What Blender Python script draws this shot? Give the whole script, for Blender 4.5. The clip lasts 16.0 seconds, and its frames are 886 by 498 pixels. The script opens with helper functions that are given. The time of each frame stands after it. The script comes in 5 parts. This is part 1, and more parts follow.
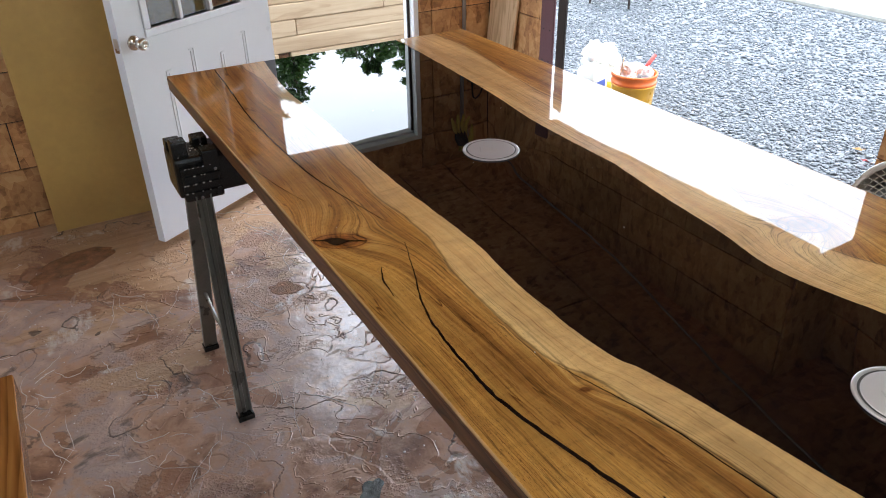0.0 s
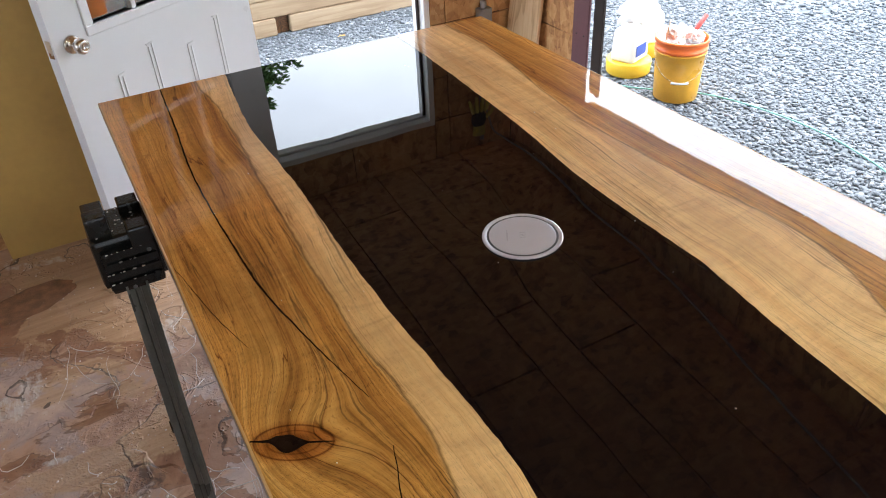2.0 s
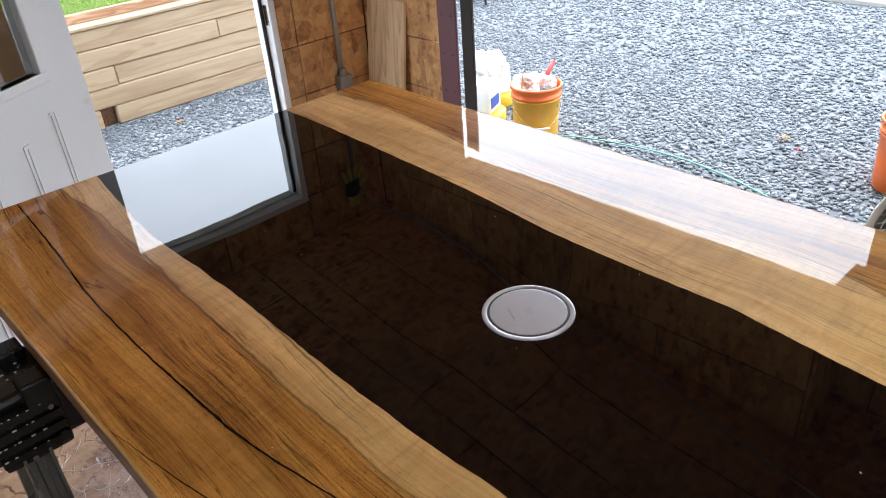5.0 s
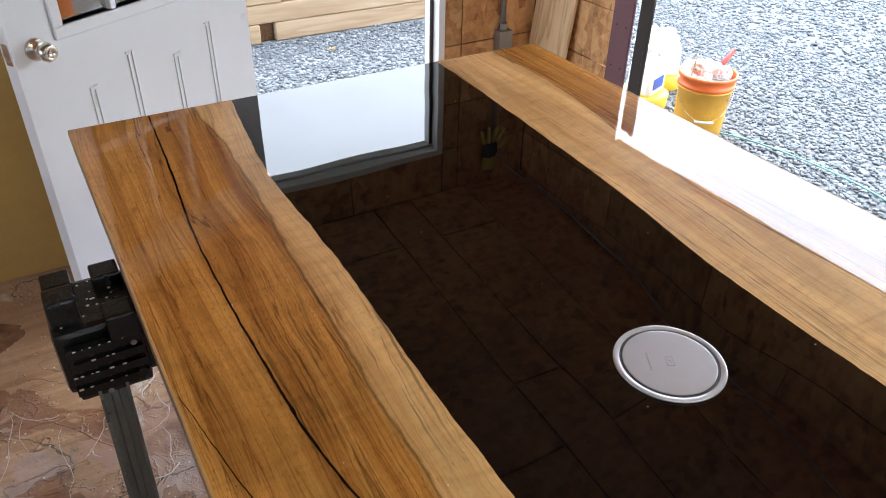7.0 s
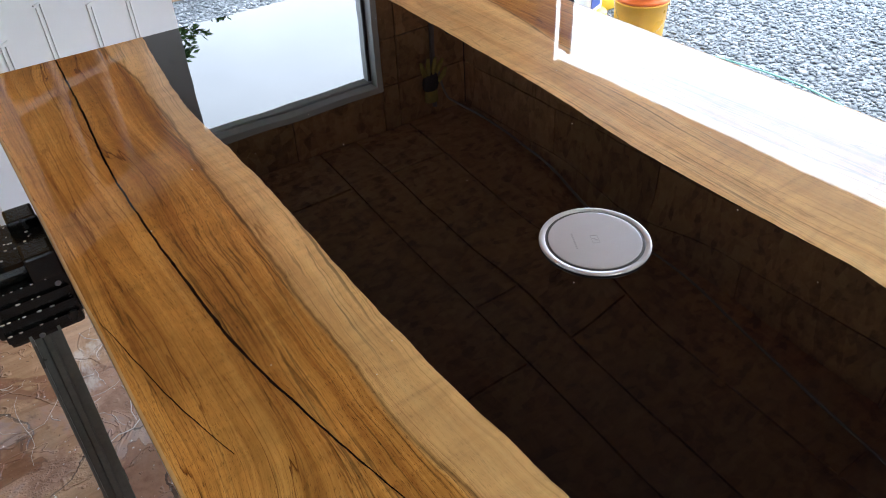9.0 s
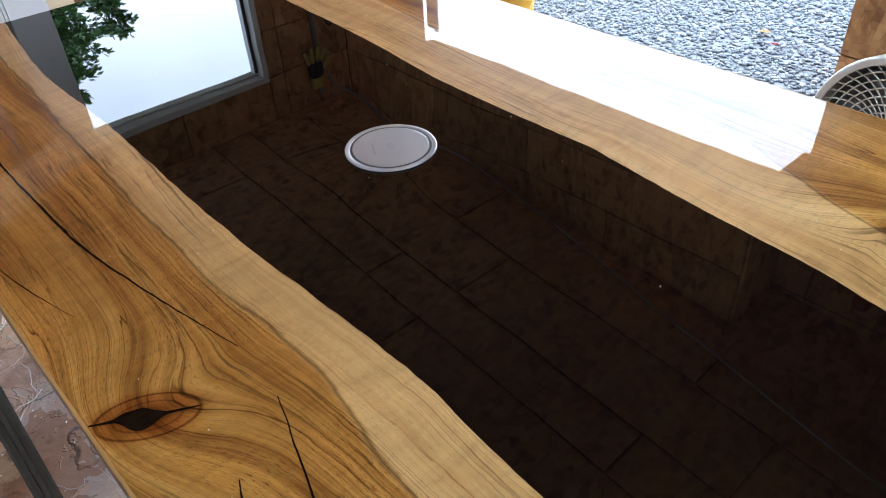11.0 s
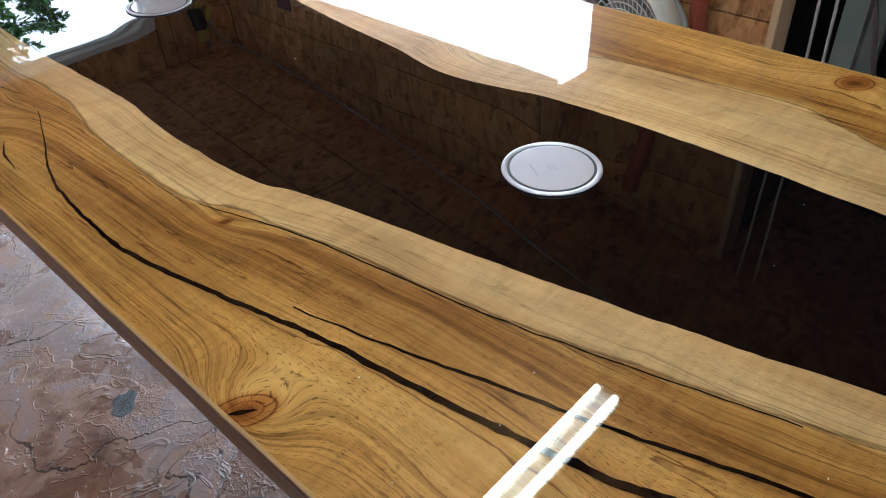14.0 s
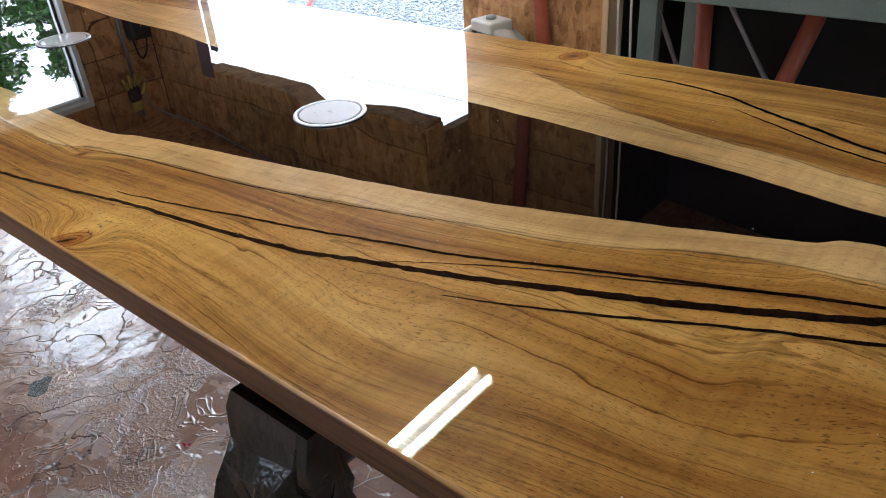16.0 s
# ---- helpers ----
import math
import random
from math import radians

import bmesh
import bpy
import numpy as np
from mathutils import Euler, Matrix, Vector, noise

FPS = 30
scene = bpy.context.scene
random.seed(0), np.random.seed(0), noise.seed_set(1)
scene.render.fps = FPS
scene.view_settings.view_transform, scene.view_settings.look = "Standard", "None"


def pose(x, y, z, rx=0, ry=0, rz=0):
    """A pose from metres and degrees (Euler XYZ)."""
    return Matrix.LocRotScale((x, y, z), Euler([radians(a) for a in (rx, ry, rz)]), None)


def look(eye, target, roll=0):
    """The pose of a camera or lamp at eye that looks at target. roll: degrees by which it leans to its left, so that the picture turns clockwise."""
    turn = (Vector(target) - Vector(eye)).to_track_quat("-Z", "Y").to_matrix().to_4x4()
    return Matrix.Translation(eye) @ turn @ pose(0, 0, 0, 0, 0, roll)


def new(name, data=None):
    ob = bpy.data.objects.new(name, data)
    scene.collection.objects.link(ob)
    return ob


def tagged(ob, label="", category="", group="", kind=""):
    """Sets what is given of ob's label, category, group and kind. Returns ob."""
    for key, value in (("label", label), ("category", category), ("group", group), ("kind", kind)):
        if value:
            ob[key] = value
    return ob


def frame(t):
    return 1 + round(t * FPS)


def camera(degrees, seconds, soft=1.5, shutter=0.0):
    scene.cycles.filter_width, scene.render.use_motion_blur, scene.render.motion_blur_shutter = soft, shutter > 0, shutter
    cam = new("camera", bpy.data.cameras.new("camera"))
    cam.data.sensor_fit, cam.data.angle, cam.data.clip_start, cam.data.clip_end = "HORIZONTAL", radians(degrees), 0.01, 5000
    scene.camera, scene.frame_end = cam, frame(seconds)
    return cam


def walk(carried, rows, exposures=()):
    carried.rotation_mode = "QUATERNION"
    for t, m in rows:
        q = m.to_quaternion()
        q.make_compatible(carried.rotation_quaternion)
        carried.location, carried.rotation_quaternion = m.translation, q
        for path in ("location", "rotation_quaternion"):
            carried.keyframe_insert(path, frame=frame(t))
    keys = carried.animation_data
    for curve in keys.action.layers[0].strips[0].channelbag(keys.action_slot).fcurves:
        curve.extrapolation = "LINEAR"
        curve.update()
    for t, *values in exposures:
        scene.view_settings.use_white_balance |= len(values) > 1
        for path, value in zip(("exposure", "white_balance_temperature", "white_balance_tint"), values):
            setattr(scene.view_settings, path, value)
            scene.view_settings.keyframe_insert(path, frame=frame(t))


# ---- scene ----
cam = camera(61.4, 16.0, soft=1.0)
PATH = [
    (0, (-0.438, -2.727, 1.788), (0.519, -1.038, 0.655), -0.9),
    (0.5, (-0.382, -2.534, 1.821), (0.589, -0.852, 0.692), -1.0),
    (1, (-0.296, -2.353, 1.817), (0.663, -0.681, 0.662), -0.6),
    (1.5, (-0.157, -2.235, 1.804), (0.73, -0.583, 0.566), 0.0),
    (2, (-0.067, -2.13, 1.803), (0.775, -0.496, 0.511), -3.2),
    (2.5, (-0.065, -2.026, 1.819), (0.774, -0.408, 0.503), -4.3),
    (3, (-0.125, -1.921, 1.818), (0.938, -0.328, 0.644), -5.6),
    (3.5, (-0.162, -1.872, 1.783), (1.115, -0.409, 0.652), -6.4),
    (6, (-0.151, -1.757, 1.73), (1.078, -0.301, 0.537), -1.9),
    (6.5, (-0.11, -1.71, 1.73), (0.978, -0.164, 0.515), 0.2),
    (7, (-0.061, -1.651, 1.699), (0.902, -0.06, 0.436), 1.4),
    (7.5, (-0.022, -1.609, 1.671), (0.838, -0.012, 0.344), 1.5),
    (8, (-0.015, -1.64, 1.652), (0.827, -0.062, 0.292), -1.1),
    (8.5, (-0.012, -1.68, 1.636), (0.9, -0.154, 0.261), -3.0),
    (9, (-0.026, -1.713, 1.63), (0.972, -0.248, 0.249), -2.5),
    (9.5, (-0.042, -1.773, 1.63), (1.046, -0.37, 0.253), -3.7),
    (10, (-0.042, -1.828, 1.631), (1.125, -0.483, 0.26), -4.1),
    (12.5, (-0.102, -2.464, 1.606), (1.035, -1.124, 0.207), -2.3),
    (13, (-0.143, -2.602, 1.615), (1.007, -1.291, 0.197), -2.2),
    (13.5, (-0.171, -2.749, 1.619), (0.997, -1.443, 0.211), -3.0),
    (14, (-0.197, -2.884, 1.61), (1.052, -1.628, 0.227), -3.0),
    (14.5, (-0.228, -3.048, 1.619), (1.054, -1.824, 0.239), -2.1),
    (15, (-0.275, -3.184, 1.609), (1.053, -1.948, 0.283), -2.1),
    (15.5, (-0.318, -3.322, 1.572), (1.078, -2.042, 0.364), -4.2),
    (16, (-0.352, -3.469, 1.551), (1.075, -2.184, 0.382), -4.3),
]
EXPOSURES = [(0.0, 0.90, 6550, 12), (1.0, 0.96, 6550, 12), (2.5, 1.10, 6600, 12), (3.5, 0.79, 6550, 12), (6.0, 0.83, 6550, 12), (7.5, 1.16, 6480, 12), (8.5, 1.05, 6350, 11), (10.0, 1.02, 6080, 10),
             (12.5, 1.06, 5750, 9), (14.5, 1.27, 5900, 9), (16.0, 1.35, 6200, 9)]
walk(cam, [(t, look(eye, target, roll)) for t, eye, target, roll in PATH], EXPOSURES)

# ---- world and light ----
TOP = 1.0            # table top
WALL_Y, WALL_X = 1.19, 2.135     # inner faces of the end wall and the garage-door wall
CEIL, RISE = 2.19, 0.10           # ceiling height at the end wall, and its slope
GRAVEL = -0.13

world = bpy.data.worlds.new("sky")
scene.world = world
world.use_nodes = True
wn = world.node_tree
wn.nodes.clear()
w_out = wn.nodes.new("ShaderNodeOutputWorld")
w_bg = wn.nodes.new("ShaderNodeBackground")
w_sky = wn.nodes.new("ShaderNodeTexSky")
w_sky.sky_type, w_sky.sun_disc = "NISHITA", False
w_sky.sun_elevation, w_sky.sun_rotation = radians(48), radians(70)
w_tc = wn.nodes.new("ShaderNodeTexCoord")
w_map = wn.nodes.new("ShaderNodeMapping")
w_map.inputs["Scale"].default_value = (1, 1, 2.2)
w_noise = wn.nodes.new("ShaderNodeTexNoise")
w_noise.inputs["Scale"].default_value = 3.2
w_noise.inputs["Detail"].default_value = 7
w_ramp = wn.nodes.new("ShaderNodeValToRGB")
w_ramp.color_ramp.elements[0].position, w_ramp.color_ramp.elements[0].color = 0.32, (0.80, 0.80, 0.80, 1)
w_ramp.color_ramp.elements[1].position, w_ramp.color_ramp.elements[1].color = 0.62, (0.97, 0.97, 0.97, 1)
w_mix = wn.nodes.new("ShaderNodeMix")
w_mix.data_type = "RGBA"
w_mix.inputs[7].default_value = (29, 33, 38, 1)
w_dot = wn.nodes.new("ShaderNodeVectorMath")
w_dot.operation = "DOT_PRODUCT"
w_dot.inputs[1].default_value = (0.80, 0.28, 0.53)
w_glow = wn.nodes.new("ShaderNodeMapRange")
for k, val in ((1, -0.4), (2, 1.0), (3, 0.74), (4, 1.05)):
    w_glow.inputs[k].default_value = val
w_mul = wn.nodes.new("ShaderNodeVectorMath")
w_mul.operation = "SCALE"
wn.links.new(w_tc.outputs["Generated"], w_dot.inputs[0])
wn.links.new(w_dot.outputs["Value"], w_glow.inputs[0])
wn.links.new(w_mix.outputs[2], w_mul.inputs[0])
wn.links.new(w_glow.outputs[0], w_mul.inputs["Scale"])
wn.links.new(w_mul.outputs[0], w_bg.inputs["Color"])
for a, b in ((w_tc.outputs["Generated"], w_map.inputs["Vector"]), (w_map.outputs["Vector"], w_noise.inputs["Vector"]),
             (w_noise.outputs[0], w_ramp.inputs["Fac"]), (w_ramp.outputs["Color"], w_mix.inputs[0]), (w_sky.outputs["Color"], w_mix.inputs[6]),
             (w_bg.outputs["Background"], w_out.inputs["Surface"])):
    wn.links.new(a, b)
w_bg.inputs["Strength"].default_value = 0.10

sun = new("sun", bpy.data.lights.new("sun", "SUN"))
sun.data.energy, sun.data.angle, sun.data.color = 1.2, radians(12), (1.0, 0.96, 0.9)
sun.matrix_world = look((6, 4, 8), (0, 0, 0))


# ---- material helpers ----
class Nodes:
    def __init__(self, name, rough=0.5, metal=0.0):
        self.mat = bpy.data.materials.new(name)
        self.mat.use_nodes = True
        self.t = self.mat.node_tree
        self.b = self.t.nodes["Principled BSDF"]
        self.b.inputs["Roughness"].default_value = rough
        self.b.inputs["Metallic"].default_value = metal

    def set(self, name, value):
        if isinstance(value, bpy.types.NodeSocket):
            self.t.links.new(value, self.b.inputs[name])
        else:
            self.b.inputs[name].default_value = value
        return self

    def node(self, kind, **ins):
        n = self.t.nodes.new(kind)
        for k, v in ins.items():
            k = k.replace("_", " ")
            if isinstance(v, bpy.types.NodeSocket):
                self.t.links.new(v, n.inputs[k])
            else:
                n.inputs[k].default_value = v
        return n

    def pos(self, scale=(1, 1, 1), rot=(0, 0, 0), local=False):
        if local:
            v = self.node("ShaderNodeTexCoord").outputs["Object"]
        else:
            v = self.node("ShaderNodeNewGeometry").outputs["Position"]
        return self.node("ShaderNodeMapping", Vector=v, Scale=scale, Rotation=rot).outputs[0]

    def uv(self, name, scale=(1, 1, 1)):
        n = self.t.nodes.new("ShaderNodeUVMap")
        n.uv_map = name
        return self.node("ShaderNodeMapping", Vector=n.outputs[0], Scale=scale).outputs[0]

    def noise(self, vec, scale=5.0, detail=5.0, rough=0.55, warp=0.0):
        return self.node("ShaderNodeTexNoise", Vector=vec, Scale=scale, Detail=detail, Roughness=rough, Distortion=warp).outputs[0]

    def voronoi(self, vec, scale=5.0, feature="F1", out="Distance", rand=1.0):
        n = self.node("ShaderNodeTexVoronoi", Vector=vec, Scale=scale, Randomness=rand)
        n.feature = feature
        return n.outputs[out]

    def ramp(self, fac, *stops):
        n = self.node("ShaderNodeValToRGB", Fac=fac)
        els = n.color_ramp.elements
        rgba = [(c, c, c, 1) if isinstance(c, (int, float)) else (*c, 1) for _, c in stops]
        els[0].position, els[0].color = stops[0][0], rgba[0]
        els[1].position, els[1].color = stops[-1][0], rgba[-1]
        for (p, _), c in list(zip(stops, rgba))[1:-1]:
            e = els.new(p)
            e.color = c
        return n.outputs[0]

    def math(self, op, a, b=0.0, c=0.0):
        n = self.t.nodes.new("ShaderNodeMath")
        n.operation = op
        for i, v in enumerate((a, b, c)):
            if isinstance(v, bpy.types.NodeSocket):
                self.t.links.new(v, n.inputs[i])
            else:
                n.inputs[i].default_value = v
        return n.outputs[0]

    def mix(self, fac, a, b, blend="MIX"):
        n = self.t.nodes.new("ShaderNodeMix")
        n.data_type, n.blend_type = "RGBA", blend
        for i, v in ((0, fac), (6, a), (7, b)):
            if isinstance(v, bpy.types.NodeSocket):
                self.t.links.new(v, n.inputs[i])
            else:
                n.inputs[i].default_value = (*v, 1) if isinstance(v, tuple) else v
        return n.outputs[2]

    def sep(self, v):
        return self.node("ShaderNodeSeparateXYZ", Vector=v).outputs

    def bump(self, height, dist=0.002, strength=1.0, into="Normal"):
        n = self.node("ShaderNodeBump", Height=height, Distance=dist, Strength=strength)
        self.t.links.new(n.outputs[0], self.b.inputs[into])
        return self

    def random(self):
        return self.t.nodes.new("ShaderNodeObjectInfo").outputs["Random"]


def plain(name, col, rough=0.5, metal=0.0, vary=0.25, scale=8.0, bump=0.0004):
    """Paint, plastic or metal with mottling at two scales."""
    m = Nodes(name, rough, metal)
    big = m.noise(m.pos(), scale, 6)
    fine = m.noise(m.pos(), scale * 14, 3)
    f = m.math("ADD", m.math("MULTIPLY", big, 0.7), m.math("MULTIPLY", fine, 0.3))
    dark = tuple(c * (1 - vary) for c in col)
    lite = tuple(min(1, c * (1 + vary * 0.6)) for c in col)
    m.set("Base Color", m.ramp(f, (0.3, dark), (0.7, lite)))
    m.set("Roughness", m.ramp(big, (0.3, max(0.02, rough - 0.1)), (0.7, min(1, rough + 0.12))))
    m.bump(fine, bump)
    return m.mat


# ---- materials ----
def osb_material():
    m = Nodes("osb", 0.62)
    p = m.pos()
    tone = []
    for rot, sc in (((0.3, 0.5, 0.2), (16, 46, 30)), ((1.2, 0.2, 1.0), (40, 15, 26)), ((0.7, 1.4, 2.0), (22, 36, 14))):
        tone.append(m.voronoi(m.pos(sc, rot), 1.0, "F1", "Color"))
    flake = m.mix(0.5, m.mix(0.5, tone[0], tone[1]), tone[2])
    v = m.sep(flake)[0]
    v = m.math("ADD", m.math("MULTIPLY", v, 0.75), m.math("MULTIPLY", m.noise(p, 60, 4), 0.25))
    col = m.ramp(v, (0.18, (0.25, 0.112, 0.040)), (0.40, (0.52, 0.258, 0.100)), (0.62, (0.67, 0.375, 0.160)), (0.88, (0.78, 0.50, 0.25)))
    shade = m.ramp(m.noise(p, 1.6, 4), (0.3, 0.72), (0.7, 1.05))
    col = m.mix(1.0, col, shade, "MULTIPLY")
    tint = m.ramp(m.random(), (0.0, (0.82, 0.80, 0.78)), (1.0, (1.05, 1.0, 0.95)))
    m.set("Base Color", m.mix(1.0, col, tint, "MULTIPLY"))
    m.bump(v, 0.0012)
    return m.mat


def wood_material(name, dark, mid, lite, axis=1, gloss=0.55, ring=26.0):
    """Sawn softwood with its grain along a world axis."""
    m = Nodes(name, gloss)
    sc = [9.0, 9.0, 9.0]
    sc[axis] = 0.7
    p = m.pos(tuple(sc))
    r = m.random()
    off = m.node("ShaderNodeCombineXYZ", X=m.math("MULTIPLY", r, 31.0), Y=m.math("MULTIPLY", r, 17.0), Z=m.math("MULTIPLY", r, 23.0)).outputs[0]
    add = m.t.nodes.new("ShaderNodeVectorMath")
    m.t.links.new(p, add.inputs[0])
    m.t.links.new(off, add.inputs[1])
    p = add.outputs[0]
    big = m.noise(p, 0.8, 3, 0.5, 0.6)
    rings = m.math("FRACT", m.math("MULTIPLY", big, ring * 0.5))
    rings = m.ramp(rings, (0.0, 0.15), (0.55, 1.0), (0.93, 0.75), (1.0, 0.1))
    fine = m.noise(p, 7, 5)
    v = m.math("ADD", m.math("MULTIPLY", rings, 0.45), m.math("MULTIPLY", fine, 0.6))
    m.set("Base Color", m.ramp(v, (0.25, dark), (0.6, mid), (0.9, lite)))
    m.bump(v, 0.0008)
    return m.mat


def coat_relief(m):
    """Height in millimetres of the poured coat: slow swells and a raised skin round each charging plate."""
    p = m.pos()
    h = m.math("MULTIPLY", m.noise(p, 3.2, 2, 0.4), 0.65)
    for c in ((0.604, -1.160, TOP), (0.606, -2.320, TOP)):
        n = m.node("ShaderNodeVectorMath")
        n.operation = "DISTANCE"
        m.t.links.new(p, n.inputs[0])
        n.inputs[1].default_value = c
        d = m.math("DIVIDE", n.outputs["Value"], 0.105)
        h = m.math("ADD", h, m.math("MULTIPLY", m.math("EXPONENT", m.math("MULTIPLY", m.math("MULTIPLY", d, d), -1.0)), 1.7))
    return h


def slab_material():
    """Walnut-like slab under clear epoxy. UV 'grain' holds the ring coordinate and the length, UV 'zone' the sapwood depth."""
    m = Nodes("slab_wood", 0.38)
    z = m.sep(m.uv("zone"))
    gs = m.sep(m.uv("grain"))
    wob = m.noise(m.uv("grain", (9, 2.0, 1)), 1.0, 5, 0.6)
    g = m.math("ADD", gs[0], m.math("MULTIPLY", m.math("SUBTRACT", wob, 0.5), 0.026))

    def fibre(across, length, offset, detail=3.0, rough=0.6):
        c = m.node("ShaderNodeCombineXYZ", X=m.math("MULTIPLY", g, across), Y=m.math("MULTIPLY", gs[1], length), Z=offset).outputs[0]
        return m.noise(c, 1.0, detail, rough)

    band = fibre(30.0, 0.9, 3.0)
    streak = fibre(150.0, 1.3, 0.0, 8.0, 0.72)
    fleck = fibre(480.0, 16.0, 7.0, 3.0, 0.7)
    dash = fibre(1300.0, 95.0, 11.0, 2.0, 0.6)
    v = m.math("ADD", m.math("MULTIPLY", streak, 0.22), m.math("MULTIPLY", band, 0.64))
    v = m.math("ADD", v, m.math("MULTIPLY", m.math("SUBTRACT", fleck, 0.5), 0.13))
    heart = m.ramp(v, (0.22, (0.11, 0.044, 0.011)), (0.32, (0.33, 0.150, 0.034)), (0.44, (0.53, 0.278, 0.070)), (0.58, (0.70, 0.425, 0.140)))
    sap = m.ramp(v, (0.22, (0.50, 0.285, 0.110)), (0.42, (0.655, 0.430, 0.200)), (0.66, (0.76, 0.565, 0.305)))
    edge = m.math("ADD", z[0], m.math("MULTIPLY", m.math("SUBTRACT", m.noise(m.uv("grain", (14, 5, 1)), 1.0, 5), 0.5), 0.03))
    mask = m.ramp(m.math("ADD", m.math("MULTIPLY", edge, 40.0), 0.5), (0.2, 0.0), (0.75, 1.0))
    col = m.mix(mask, heart, sap)
    # growth rings: hairlines in bundles, strongest along the sapwood
    ring = fibre(44.0, 0.55, 21.0, 2.0, 0.45)
    lines = m.math("ABSOLUTE", m.math("SUBTRACT", m.math("FRACT", m.math("MULTIPLY", ring, 11.0)), 0.5))
    hair = m.ramp(lines, (0.0, 0.24), (0.05, 0.52), (0.11, 1.0))
    bundle = m.ramp(fibre(13.0, 1.3, 31.0, 3.0), (0.43, 0.0), (0.60, 1.0))
    near = m.ramp(m.math("ABSOLUTE", m.math("ADD", edge, 0.008)), (0.0, 1.0), (0.022, 0.0))
    amount = m.math("MULTIPLY", m.math("MAXIMUM", m.math("MULTIPLY", bundle, 0.8), near), 0.95)
    col = m.mix(amount, col, m.mix(1.0, col, hair, "MULTIPLY"))
    col = m.mix(1.0, col, m.ramp(m.math("ABSOLUTE", edge), (0.0, 0.42), (0.0022, 1.0)), "MULTIPLY")
    # yearly rings: evenly spaced fine lines that turn round the knots, strong in some belts and faint in others
    drift = m.noise(m.uv("grain", (22, 1.2, 1)), 1.0, 4, 0.55)
    count = m.math("ADD", m.math("MULTIPLY", g, 82.0), m.math("MULTIPLY", drift, 8.0))
    year = m.math("FRACT", count)
    weight = m.t.nodes.new("ShaderNodeTexWhiteNoise")
    weight.noise_dimensions = "1D"
    m.t.links.new(m.math("FLOOR", count), weight.inputs["W"])
    late = m.ramp(year, (0.0, (0.84, 0.80, 0.76)), (0.04, (0.26, 0.17, 0.10)), (0.09, (0.40, 0.29, 0.20)), (0.17, (0.88, 0.84, 0.80)), (0.55, (1.06, 1.06, 1.06)), (1.0, (0.92, 0.88, 0.84)))
    strong = m.math("MULTIPLY", m.ramp(fibre(16.0, 3.0, 41.0, 4.0), (0.38, 0.20), (0.56, 1.0)), m.ramp(weight.outputs["Value"], (0.15, 0.12), (0.90, 1.0)))
    col = m.mix(m.math("MULTIPLY", strong, m.math("SUBTRACT", 1.0, m.math("MULTIPLY", mask, 0.25))), col, m.mix(1.0, col, late, "MULTIPLY"))
    # ripple figure across the grain, pores, knots
    ripple = m.noise(m.uv("grain", (8, 24, 1)), 1.0, 4, 0.6, 1.8)
    col = m.mix(1.0, col, m.ramp(ripple, (0.30, 0.86), (0.50, 1.0), (0.70, 1.09)), "MULTIPLY")
    broad = m.noise(m.uv("grain", (6, 1.6, 1)), 1.0, 3)
    col = m.mix(1.0, col, m.ramp(broad, (0.30, (0.62, 0.56, 0.50)), (0.50, (0.94, 0.92, 0.90)), (0.70, (1.16, 1.16, 1.18))), "MULTIPLY")
    pores = m.mix(1.0, col, m.ramp(dash, (0.34, 0.36), (0.43, 1.0)), "MULTIPLY")
    open_grain = m.ramp(m.noise(m.uv("grain", (11, 3.2, 1)), 1.0, 4, 0.6), (0.36, 0.30), (0.54, 1.0))
    col = m.mix(m.math("MULTIPLY", open_grain, m.math("SUBTRACT", 1.0, m.math("MULTIPLY", mask, 0.45))), col, pores)
    knot = m.ramp(z[1], (0.12, (1, 1, 1)), (0.27, (0.80, 0.68, 0.56)), (0.32, (0.26, 0.14, 0.08)), (0.38, (0.72, 0.54, 0.40)), (0.55, (0.62, 0.42, 0.30)), (0.60, (0.34, 0.19, 0.11)),
                  (0.66, (0.58, 0.38, 0.26)), (0.95, (0.22, 0.11, 0.06)))
    col = m.mix(1.0, col, knot, "MULTIPLY")
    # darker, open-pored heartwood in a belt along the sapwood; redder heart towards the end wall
    belt = m.ramp(m.math("ADD", m.math("MULTIPLY", m.math("ADD", edge, m.math("MULTIPLY", m.math("SUBTRACT", band, 0.5), 0.08)), 5.0), 0.9), (0.30, 0.0), (0.52, 1.0), (0.86, 1.0), (0.93, 0.0))
    col = m.mix(m.math("MULTIPLY", belt, m.ramp(streak, (0.35, 0.80), (0.62, 0.25))), col, m.mix(1.0, col, (0.56, 0.45, 0.34), "MULTIPLY"))
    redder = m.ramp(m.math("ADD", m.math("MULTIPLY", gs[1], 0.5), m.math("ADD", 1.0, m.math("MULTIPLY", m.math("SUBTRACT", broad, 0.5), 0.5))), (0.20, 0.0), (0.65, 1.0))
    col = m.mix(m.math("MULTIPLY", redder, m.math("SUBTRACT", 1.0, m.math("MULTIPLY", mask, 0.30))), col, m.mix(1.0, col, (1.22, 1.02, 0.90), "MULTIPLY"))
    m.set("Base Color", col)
    m.set("Specular IOR Level", 0.05)
    m.bump(coat_relief(m), 0.001, 1.0, "Coat Normal")
    m.set("Coat Weight", 1.0).set("Coat Roughness", 0.012).set("Coat IOR", 1.58)
    return m.mat


